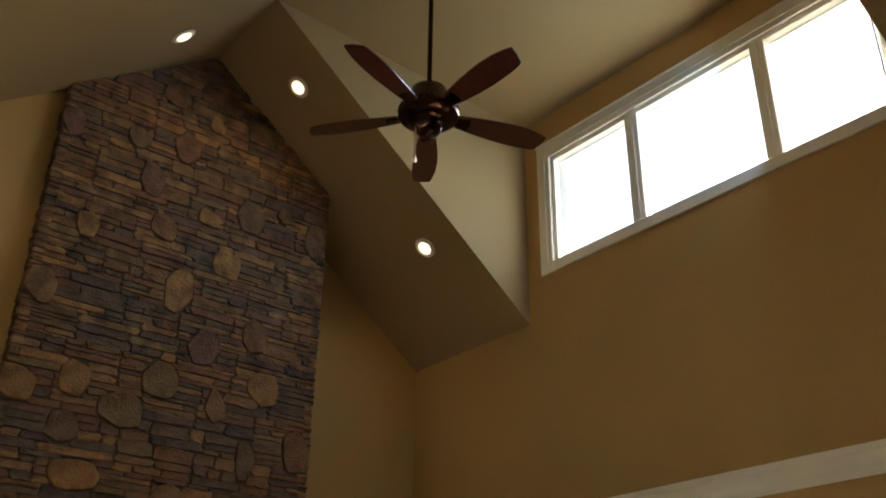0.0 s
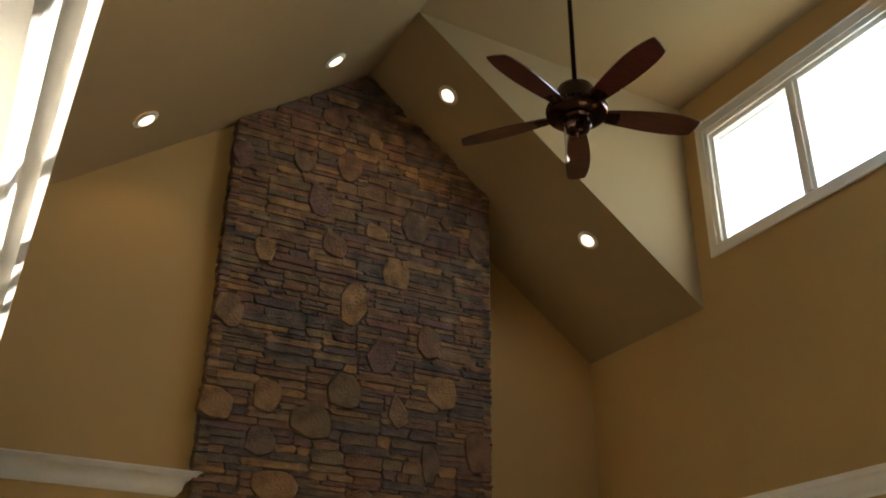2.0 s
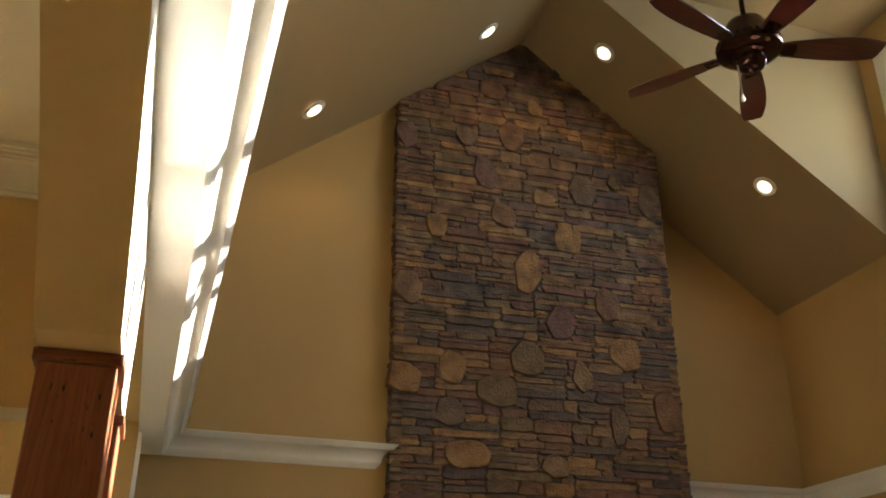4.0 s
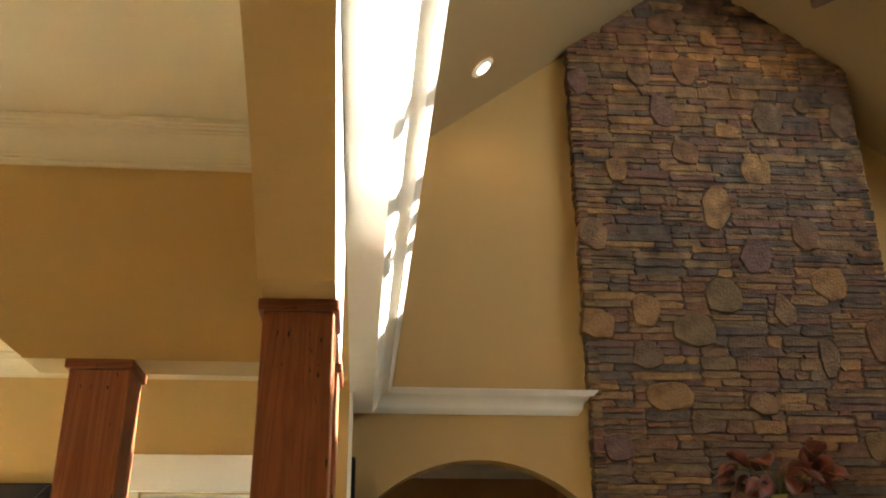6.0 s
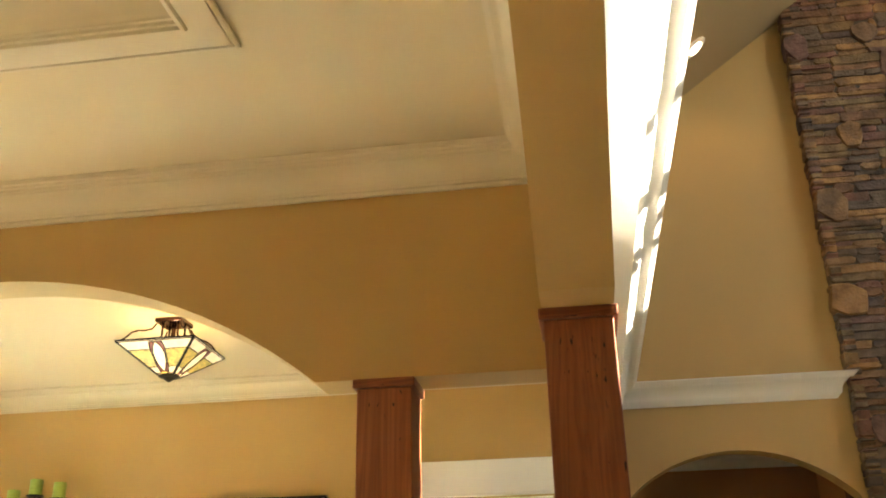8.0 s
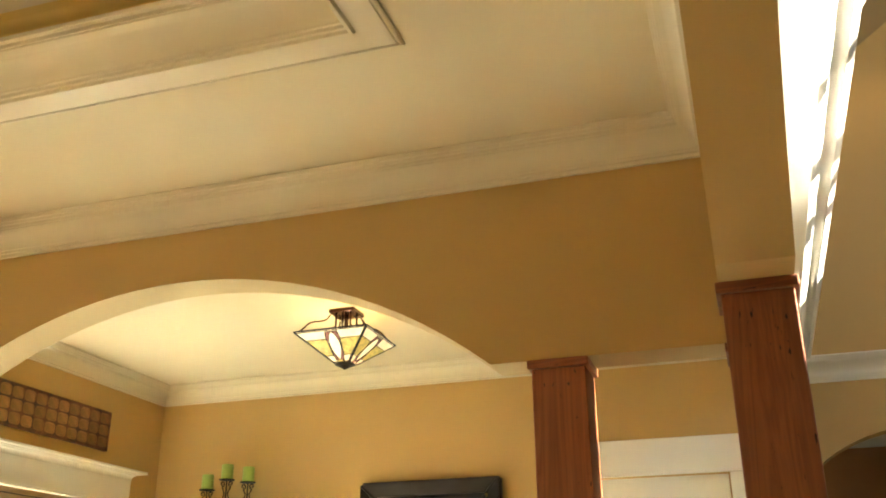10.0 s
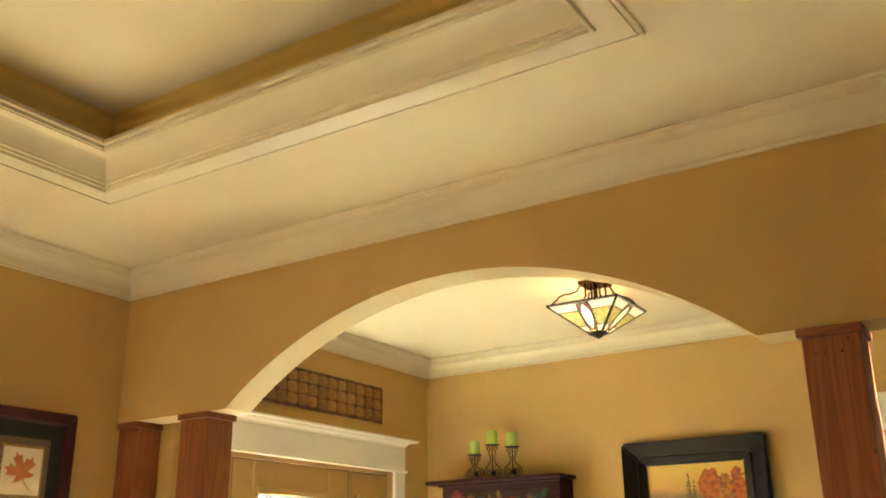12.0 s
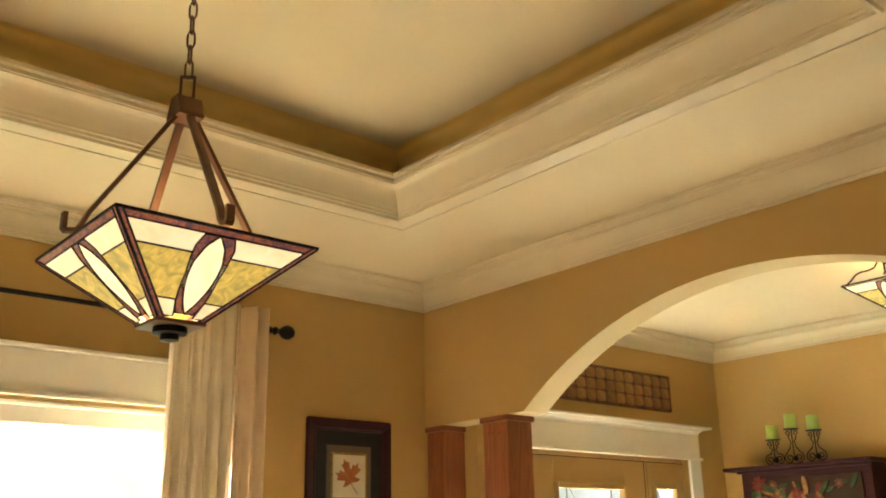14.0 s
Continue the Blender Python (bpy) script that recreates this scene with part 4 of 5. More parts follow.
for a, b in ((3.605, 3.723), (2.507, 2.619)):
    board("mullion", (X0 - 0.012, a, 4.88), (X0 + 0.05, b, 5.792), win)
    board("mullion_bead", (X0 - 0.020, a + 0.04, 4.88), (X0 - 0.012, b - 0.04, 5.792), win, bevel=0.002)
for a, b in ((1.79, 2.507), (2.619, 3.605), (3.723, 4.485)):
    p = part("pane", box((X0 + 0.055, a - 0.004, 4.876), (X0 + 0.061, b + 0.004, 5.796)), GLASS, win)
    p.visible_shadow = False

# ---- dining window, curtain and rod ----
win = setting(new("window_2"), "wide white-framed dining room window", "window")
win.location = (0, 0.03, 0.05)
X0 = XD
for nm, lo, hi in (("head_casing", (X0 + 0.001, -0.98, 2.235), (X0 + 0.022, 1.655, 2.405)), ("head_cap", (X0 + 0.001, -1.01, 2.405), (X0 + 0.05, 1.665, 2.425)), ("head_fillet", (X0 + 0.001, -1.0, 2.215), (X0 + 0.032, 1.66, 2.235)),
                   ("side_casing", (X0 + 0.001, 1.585, 0.80), (X0 + 0.02, 1.655, 2.215)), ("side_casing", (X0 + 0.001, -0.95, 0.80), (X0 + 0.02, -0.845, 2.215)), ("window_sill", (X0 + 0.001, -1.0, 0.80), (X0 + 0.06, 1.74, 0.845)),
                   ("head_jamb", (X0 - 0.049, -0.845, 2.184), (X0 - 0.001, 1.59, 2.1985)), ("top_rail", (X0 - 0.11, -0.855, 2.115), (X0 - 0.05, 1.595, 2.198)), ("bottom_rail", (X0 - 0.11, -0.855, 0.852), (X0 - 0.05, 1.595, 0.96)), ("centre_stile", (X0 - 0.11, 0.25, 0.96), (X0 - 0.05, 0.49, 2.115)),
                   ("stile", (X0 - 0.11, 1.5, 0.96), (X0 - 0.05, 1.595, 2.115)), ("stile", (X0 - 0.11, -0.855, 0.96), (X0 - 0.05, -0.76, 2.115))):
    board(nm, lo, hi, win)
for a, b in ((0.486, 1.504), (-0.764, 0.254)):
    p = part("pane", box((X0 - 0.083, a, 0.956), (X0 - 0.077, b, 2.119)), GLASS, win)
    p.visible_shadow = False


def curtain(y0, y1, material, lining, note):
    c = empty("curtain", (-4.153, (y0 + y1) / 2, 2.70), note, "curtain", "curtains at the dining window")
    k, rows = 90, 10
    for nm, ma, a, b in (("panel", material, 0.0, 0.66), ("side_panel", lining, 0.66, 1.0)):
        bm = bm_new()
        grid = []
        for r in range(rows + 1):
            z = 0.04 - 2.55 * r / rows
            line = []
            for i in range(k + 1):
                u = a + (b - a) * i / k
                wob = 0.010 * math.sin(r * 0.9 + u * 9)
                x = (0.020 if nm == "panel" else 0.034) * math.sin(u * 40 + 0.8 * math.sin(u * 13)) + 0.009 * math.sin(u * 83 + r * 0.3) + wob * r / rows
                line.append(bm.verts.new((x, y0 - (y0 + y1) / 2 + u * (y1 - y0), z)))
            grid.append(line)
        for r in range(rows):
            for i in range(k):
                bm.faces.new((grid[r][i], grid[r][i + 1], grid[r + 1][i + 1], grid[r + 1][i]))
        ob = part(nm, bm, ma, c, "peach pleats at the edge" if nm == "side_panel" else "", True)
        so = ob.modifiers.new("cloth", "SOLIDIFY")
        so.thickness = 0.004
    return c


curtain(1.225, 1.70, LINEN, LINEN2, "cream pleated linen curtain hanging from an iron rod")
curtain(-0.95, -0.44, LINEN, LINEN2, "cream pleated linen curtain hanging from an iron rod")
rod = empty("curtain_rod", (-4.206, 0.40, 2.660), "black iron curtain rod with turned ball finials", "curtain rod")
part("rod", tube([(0, -1.34, 0), (0, 1.34, 0)], 0.011, 12), IRON, rod)
for s in (1, -1):
    bm = lathe([(0.011, 0), (0.017, 0.004), (0.017, 0.014), (0.011, 0.018), (0.011, 0.026), (0.020, 0.034), (0.020, 0.042), (0.012, 0.05), (0.012, 0.064), (0.022, 0.072), (0.033, 0.09), (0.036, 0.105), (0.033, 0.12), (0.022, 0.136), (0.004, 0.142)], 18)
    bm.transform(Matrix.Translation((0, s * 1.34, 0)) @ Matrix.Rotation(radians(-90 * s), 4, "X"))
    part("finial", bm, IRON, rod, smooth=True)
    part("bracket", tube([(-0.09, s * 1.20, -0.01), (-0.03, s * 1.20, -0.03), (0, s * 1.20, -0.012)], 0.007, 8), IRON, rod)

# ---- leaf picture on the window wall ----
pic = empty("framed_leaf_picture", (XD + 0.002, 2.28, 2.0), "framed red maple leaf in a dark mahogany frame", "picture")


def frame_boards(parent, name, w, h, wide, deep, axis, material, z=0.0, front=0.0, bevel=0.006):
    """Four mitred boards; axis 0: hung on a wall facing +x, axis 1: on a wall facing -y."""
    outs = [(-w / 2, -h / 2), (w / 2, -h / 2), (w / 2, h / 2), (-w / 2, h / 2)]
    ins = [(-w / 2 + wide, -h / 2 + wide), (w / 2 - wide, -h / 2 + wide), (w / 2 - wide, h / 2 - wide), (-w / 2 + wide, h / 2 - wide)]
    for i in range(4):
        j = (i + 1) % 4
        quad = [outs[i], outs[j], ins[j], ins[i]]
        bm = bm_new()
        lo = [bm.verts.new((front, u, v + z) if axis == 0 else (u, -front, v + z)) for u, v in quad]
        d = (deep, deep, deep * 0.45, deep * 0.45)
        hi = [bm.verts.new((front + d[k], u, v + z) if axis == 0 else (u, -front - d[k], v + z)) for k, (u, v) in enumerate(quad)]
        bm.faces.new(lo)
        bm.faces.new(hi)
        for k in range(4):
            bm.faces.new((lo[k], lo[(k + 1) % 4], hi[(k + 1) % 4], hi[k]))
        bmesh.ops.bevel(bm, geom=list(bm.edges), offset=bevel, segments=2, affect="EDGES")
        part(name, bm, material, parent)


frame_boards(pic, "frame_side", 0.512, 0.56, 0.052, 0.030, 0, MAHOG)
part("mat_board", box((0, -0.21, -0.235), (0.006, 0.21, 0.235)), MATGREEN, pic)
part("fillet", box((0.006, -0.135, -0.15), (0.010, 0.135, 0.15)), MATTAN, pic)
part("gilt_edge", box((0.010, -0.108, -0.116), (0.013, 0.108, 0.116)), mat("gilt_paper", (0.50, 0.30, 0.06), 0.45, 0.5, tint=(0.10, 0.06, 0.02), scale=70), pic, "mottled gilt edge")
part("paper", box((0.013, -0.098, -0.104), (0.015, 0.098, 0.104)), PAPER, pic)
frame_boards(pic, "inner_line", 0.41, 0.458, 0.006, 0.012, 0, MAHOG, front=0.005, bevel=0.001)
half = [(0.0, 0.075), (0.008, 0.058), (0.020, 0.056), (0.014, 0.034), (0.018, 0.022), (0.034, 0.040), (0.040, 0.030), (0.060, 0.036), (0.052, 0.018), (0.062, 0.006), (0.040, -0.004),
        (0.024, -0.010), (0.036, -0.022), (0.046, -0.030), (0.026, -0.034), (0.010, -0.030)]
leaf = half + [(-u, v) for u, v in reversed(half[1:])]
bm = prism(leaf, 0, 0.0152, 0.0165)
bm.transform(Matrix.Diagonal((1, 1.25, 1.2, 1)) @ Matrix.Rotation(radians(22), 4, "X"))
part("leaf", bm, LEAFRED, pic, "pressed red maple leaf")
part("stalk", tube([(0.016, 0.0, -0.02), (0.016, 0.02, -0.05), (0.016, 0.05, -0.085)], 0.002, 6), LEAFRED, pic)

# ---- entry: front door ----
door = setting(new("door_1"), "tan front door with leaded glass and two sidelights", "door")
door.location = (0, -0.035, -0.05)
X0 = XF
for nm, lo, hi in (("casing", (X0 + 0.001, 4.865, FL + 0.05), (X0 + 0.022, 4.985, 2.235)), ("casing", (X0 + 0.001, 3.045, FL + 0.05), (X0 + 0.022, 3.068, 2.235)), ("fillet", (X0 + 0.001, 3.04, 2.222), (X0 + 0.034, 5.0, 2.238)),
                   ("frieze_board", (X0 + 0.001, 3.045, 2.238), (X0 + 0.022, 4.985, 2.385))):
    board(nm, lo, hi, door)
bm = sweep(crown(0.06, 0.05), [(X0 + 0.001, 5.0, 2.375), (X0 + 0.001, 3.04, 2.375)])
part("cornice", bm, TRIM, door)
part("cornice_shelf", box((X0 + 0.001, 3.035, 2.425), (X0 + 0.075, 5.075, 2.44), 0.003), TRIM, door)
XDR = X0 - 0.06
CAME = mat("lead_came", (0.05, 0.05, 0.05), 0.5, 0.6)
TEX = clear_glass("textured_door_glass")
TEX.node_tree.nodes["Principled BSDF"].inputs["Roughness"].default_value = 0.12


def glazed_leaf(y0, y1, gy0, gy1, gtop, name):
    for nm, lo, hi in ((name + "_stile", (XDR - 0.04, y0, FL + 0.06), (XDR, gy0 - 0.03, 2.20)), (name + "_stile", (XDR - 0.04, gy1 + 0.03, FL + 0.06), (XDR, y1, 2.20)),
                       (name + "_rail", (XDR - 0.04, gy0 - 0.03, gtop + 0.03), (XDR, gy1 + 0.03, 2.20)), (name + "_rail", (XDR - 0.04, gy0 - 0.03, FL + 0.06), (XDR, gy1 + 0.03, 0.95))):
        board(nm, lo, hi, door, DOORTAN, 0.002)
    for nm, lo, hi in (("glass_stop", (XDR - 0.03, gy0 - 0.034, 0.95), (XDR + 0.016, gy0, gtop + 0.034)), ("glass_stop", (XDR - 0.03, gy1, 0.95), (XDR + 0.016, gy1 + 0.034, gtop + 0.034)), ("glass_stop", (XDR - 0.03, gy0, gtop), (XDR + 0.016, gy1, gtop + 0.034))):
        board(nm, lo, hi, door, DOORTAN, 0.006)
    p = part("leaded_pane", box((XDR - 0.024, gy0 - 0.004, 0.95), (XDR - 0.018, gy1 + 0.004, gtop + 0.004)), TEX, door)
    p.visible_shadow = False
    bm = bm_new()
    xx = XDR - 0.014
    w = gy1 - gy0
    for y in (gy0 + 0.16 * w, gy1 - 0.16 * w):
        tube([(xx, y, 0.95), (xx, y, gtop)], 0.004, 6, bm)
    for zz in (gtop - 0.075, 1.1):
        tube([(xx, gy0, zz), (xx, gy1, zz)], 0.004, 6, bm)
    mid = (gy0 + gy1) / 2
    tube([(xx, mid + 0.46 * w * math.cos(a), gtop - 0.30 + 0.19 * math.sin(a)) for a in [math.pi * i / 16 for i in range(17)]], 0.004, 6, bm)
    tube([(xx, gy0 + 0.2 * w, gtop), (xx, gy0 + 0.3 * w, gtop - 0.07), (xx, mid, gtop - 0.16)], 0.003, 6, bm)
    tube([(xx, mid - 0.03, gtop - 0.11), (xx, mid - 0.03, 1.2)], 0.004, 6, bm)
    tube([(xx, mid + 0.03, gtop - 0.11), (xx, mid + 0.03, 1.2)], 0.004, 6, bm)
    part("lead_lines", bm, CAME, door)


glazed_leaf(3.462, 4.474, 3.66, 4.25, 2.02, "leaf")
glazed_leaf(4.50, 4.889, 4.575, 4.782, 2.035, "sidelight")
glazed_leaf(3.041, 3.436, 3.15, 3.357, 2.035, "sidelight")
board("post", (XDR - 0.06, 4.476, FL + 0.05), (XDR + 0.004, 4.498, 2.22), door, DOORTAN)
board("post", (XDR - 0.06, 3.438, FL + 0.05), (XDR + 0.004, 3.46, 2.22), door, DOORTAN)
board("head", (XDR - 0.06, 3.045, 2.204), (XDR + 0.006, 4.885, 2.234), door, DOORTAN)

# Dark strips stand for the shaded gaps round the leaves and block light leaks.
for lo, hi in (((XDR - 0.03, 3.046, 2.199), (XDR + 0.002, 4.884, 2.2055)), ((XDR - 0.03, 4.4725, FL + 0.06), (XDR + 0.002, 4.477, 2.199)), ((XDR - 0.03, 3.459, FL + 0.06), (XDR + 0.002, 3.4635, 2.199)),
               ((XDR - 0.03, 4.497, FL + 0.06), (XDR + 0.002, 4.5015, 2.199)), ((XDR - 0.03, 3.4345, FL + 0.06), (XDR + 0.002, 3.439, 2.199))):
    part("door_gap_strip", box(lo, hi), IRON, door)

# tin tile panel above the front door
panel = empty("tin_tile_panel", (XF + 0.002, 3.978, 2.589), "long antique tin tile panel with rows of round bosses", "wall panel")
part("backing", box((0, -0.705, -0.118), (0.022, 0.705, 0.118), 0.004), TINRED, panel)


def rounded(half_w, half_h, k=4.0, n=20):
    """Points of a box with well rounded corners."""
    out = []
    for i in range(n):
        a = 2 * math.pi * (i + 0.5) / n
        r = (abs(math.cos(a)) ** k + abs(math.sin(a)) ** k) ** (-1 / k)
        out.append((half_w * r * math.cos(a), half_h * r * math.sin(a)))
    return out


me_boss = bm_new()
rings = [[me_boss.verts.new((d, u, v)) for u, v in rounded(w, h)] for w, h, d in ((0.043, 0.032, 0), (0.041, 0.030, 0.003), (0.036, 0.026, 0.0035), (0.034, 0.024, 0.001), (0.030, 0.021, 0.001), (0.024, 0.016, 0.003))]
for a, b in zip(rings, rings[1:]):
    for i in range(20):
        me_boss.faces.new((a[i], a[(i + 1) % 20], b[(i + 1) % 20], b[i]))
me_boss.faces.new(rings[-1])
first = None
for i in range(15):
    for j in range(3):
        at = (0.021, -0.645 + i * 0.0921, -0.070 + j * 0.070)
        if first is None:
            first = part("boss", me_boss, TIN, panel)
            ob = first
        else:
            ob = new("boss", first.data)
            ob.parent = panel
        ob.location = at
for i in range(16):
    part("tile_seam", box((0.021, -0.695 + i * 0.0921 - 0.003, -0.105), (0.026, -0.695 + i * 0.0921 + 0.003, 0.105)), TINRED, panel)

# ---- entry back wall: painting, cabinet, candles, white door ----
paint = empty("framed_painting", (-2.165, YF - 0.002, 1.918), "landscape painting with autumn trees in a wide black frame", "painting")
frame_boards(paint, "frame_side", 0.875, 0.72, 0.100, 0.060, 1, DARKFRAME, bevel=0.014)
frame_boards(paint, "inner_frame", 0.68, 0.525, 0.048, 0.034, 1, DARKFRAME, front=0.012, bevel=0.007)
bead = lathe([(0.001, -0.006), (0.0045, -0.004), (0.006, 0), (0.0045, 0.004), (0.001, 0.006)], 6)
first = None
for i in range(33):
    for zz in (0.232,):
        if first is None:
            first = part("bead", bead, DARKFRAME, paint)
            ob = first
        else:
            ob = new("bead", first.data)
            ob.parent = paint
        ob.location = (-0.30 + i * 0.0187, -0.036, zz)
for i in range(24):
    for xx in (-0.309, 0.309):
        ob = new("bead", first.data)
        ob.parent = paint
        ob.location = (xx, -0.034, -0.23 + i * 0.0194)


def canvas_material():
    m = bpy.data.materials.new("painted_landscape")
    m.use_nodes = True
    n, l = m.node_tree.nodes, m.node_tree.links
    co = n.new("ShaderNodeTexCoord")
    sep = n.new("ShaderNodeSeparateXYZ")
    nz = n.new("ShaderNodeTexNoise")
    nz.inputs["Scale"].default_value, nz.inputs["Detail"].default_value = 18, 5
    l.new(co.outputs["Object"], nz.inputs["Vector"])
    l.new(co.outputs["Object"], sep.inputs[0])
    ad = n.new("ShaderNodeMath")
    ad.operation, ad.inputs[1].default_value = "MULTIPLY_ADD", 0.05
    l.new(nz.outputs[0], ad.inputs[0])
    l.new(sep.outputs["Z"], ad.inputs[2])
    r = n.new("ShaderNodeMapRange")
    r.inputs["From Min"].default_value, r.inputs["From Max"].default_value = -0.24, 0.28
    l.new(ad.outputs[0], r.inputs["Value"])
    cr = n.new("ShaderNodeValToRGB")
    for p, c in ((0.30, (0.22, 0.13, 0.02)), (0.46, (0.30, 0.20, 0.03)), (0.56, (0.22, 0.14, 0.04)), (0.60, (0.36, 0.18, 0.07)), (0.66, (0.55, 0.30, 0.06)), (0.86, (0.60, 0.40, 0.07))):
        e = cr.color_ramp.elements.new(p)
        e.color = (*c, 1)
    cr.color_ramp.elements[0].color = (0.16, 0.09, 0.02, 1)
    cr.color_ramp.elements[-1].color = (0.58, 0.40, 0.09, 1)
    l.new(r.outputs[0], cr.inputs[0])
    b = n["Principled BSDF"]
    l.new(cr.outputs[0], b.inputs["Base Color"])
    b.inputs["Roughness"].default_value = 0.6
    return m


part("canvas", box((-0.32, -0.012, -0.24), (0.32, 0.0, 0.24)), canvas_material(), paint, "painted fields under an amber sky")
ORANGE = mat("orange_paint_strokes", (0.56, 0.15, 0.012), 0.6, tint=(0.20, 0.04, 0.008), scale=38)
OCHRE = mat("ochre_paint_strokes", (0.48, 0.19, 0.018), 0.6, tint=(0.13, 0.05, 0.012), scale=38)
DKGREEN = mat("dark_green_paint_strokes", (0.06, 0.07, 0.015), 0.6, tint=(0.11, 0.10, 0.02), scale=40)
random.seed(11)
for nm, ma, x, z, w, h in (("painted_tree", ORANGE, 0.085, 0.085, 0.066, 0.095), ("painted_tree", OCHRE, 0.172, 0.055, 0.050, 0.095), ("painted_tree", ORANGE, 0.250, 0.085, 0.048, 0.10), ("painted_tree", ORANGE, 0.02, -0.05, 0.05, 0.05),
                           ("painted_cypress", DKGREEN, -0.045, 0.035, 0.017, 0.15), ("painted_cypress", DKGREEN, -0.012, 0.01, 0.014, 0.13)):
    bm = bm_new()
    for i in range(90):
        a, q = random.uniform(0, 6.28), math.sqrt(random.random())
        cx, cz = x + w * 0.85 * q * math.cos(a) * (1 if nm == "painted_tree" else (1 - 0.7 * max(0, math.sin(a)))), z + h * 0.92 * q * math.sin(a)
        r = min(w, h) * random.uniform(0.18, 0.36)
        add_prism(bm, [(cx + r * random.uniform(0.6, 1.2) * math.cos(6.283 * j / 7), cz + r * random.uniform(0.6, 1.2) * math.sin(6.283 * j / 7)) for j in range(7)], 1, -0.0128 - 0.00002 * i, -0.0119)
    part(nm, bm, ma, paint)
    bm = bm_new()
    for i in range(26):
        a, q = random.uniform(0, 6.28), math.sqrt(random.random())
        cx, cz, r = x + w * 0.7 * q * math.cos(a), z + h * (0.15 + 0.7 * q * math.sin(a)), min(w, h) * random.uniform(0.05, 0.13)
        add_prism(bm, [(cx + r * random.uniform(0.6, 1.3) * math.cos(6.283 * j / 6), cz + r * random.uniform(0.6, 1.3) * math.sin(6.283 * j / 6)) for j in range(6)], 1, -0.0146 - 0.00002 * i, -0.0119)
    part("painted_foliage", bm, DKGREEN if nm == "painted_cypress" else OCHRE, paint)
    if nm == "painted_tree":
        part("painted_trunk", box((x - 0.004, -0.0126, z - h - 0.05), (x + 0.004, -0.0119, z - h * 0.6)), DKGREEN, paint)

cab = empty("painted_cabinet", (-3.39, 5.141, FL), "tall red-brown cabinet with a carved flower panel", "cabinet")
Z = lambda v: v - FL
part("body", box((-0.43, -0.09, 0), (0.43, 0.108, Z(2.088)), 0.004), REDCAB, cab)
part("top_board", box((-0.535, -0.14, Z(2.089)), (0.455, 0.108, Z(2.113)), 0.005), REDCAB, cab)
part("cornice", box((-0.45, -0.11, Z(2.07)), (0.445, -0.091, Z(2.088)), 0.004), REDCAB, cab)
part("panel", box((-0.37, -0.099, Z(1.45)), (0.37, -0.091, Z(2.035)), 0.003), mat("dark_carved_panel", (0.030, 0.014, 0.008), 0.7, tint=(0.05, 0.022, 0.010), scale=14, bump=0.5, spec=0.1), cab)
FLOWERS = [mat("painted_red_petal", (0.22, 0.02, 0.012), 0.6, tint=(0.12, 0.012, 0.01), scale=30, spec=0.15), mat("painted_green_leaf", (0.04, 0.07, 0.02), 0.6, tint=(0.02, 0.035, 0.012), scale=30, spec=0.15), mat("painted_gold_scroll", (0.26, 0.13, 0.025), 0.5, tint=(0.14, 0.06, 0.015), scale=30, spec=0.15), mat("painted_rust_petal", (0.17, 0.05, 0.018), 0.6, tint=(0.09, 0.03, 0.012), scale=30, spec=0.15)]
random.seed(5)
for i in range(120):
    x, z = random.uniform(-0.34, 0.34), Z(random.uniform(1.48, 2.01))
    k = random.randrange(4)
    r = random.uniform(0.018, 0.045)
    if k in (0, 3):
        n = random.choice((7, 9))
        pts = [(x + r * (1 + 0.28 * math.cos(n * 2 * math.pi * j / 36)) * math.cos(2 * math.pi * j / 36), z + r * (1 + 0.28 * math.cos(n * 2 * math.pi * j / 36)) * math.sin(2 * math.pi * j / 36)) for j in range(36)]
    else:
        t = random.uniform(0, 6.28)
        pts = [(x + math.cos(t) * r * 1.6 * math.cos(2 * math.pi * j / 16) - math.sin(t) * r * 0.45 * math.sin(2 * math.pi * j / 16),
                z + math.sin(t) * r * 1.6 * math.cos(2 * math.pi * j / 16) + math.cos(t) * r * 0.45 * math.sin(2 * math.pi * j / 16)) for j in range(16)]
    y = -0.0995 - 0.0005 * (i % 13)
    part("carved_flower" if k in (0, 3) else "carved_leaf", prism(pts, 1, y - 0.004, -0.098), FLOWERS[k], cab)
    if k in (0, 3):
        part("flower_eye", prism([(x + r * 0.4 * math.cos(2 * math.pi * j / 10), z + r * 0.4 * math.sin(2 * math.pi * j / 10)) for j in range(10)], 1, y - 0.008, y - 0.003), FLOWERS[2 if k else 3], cab)

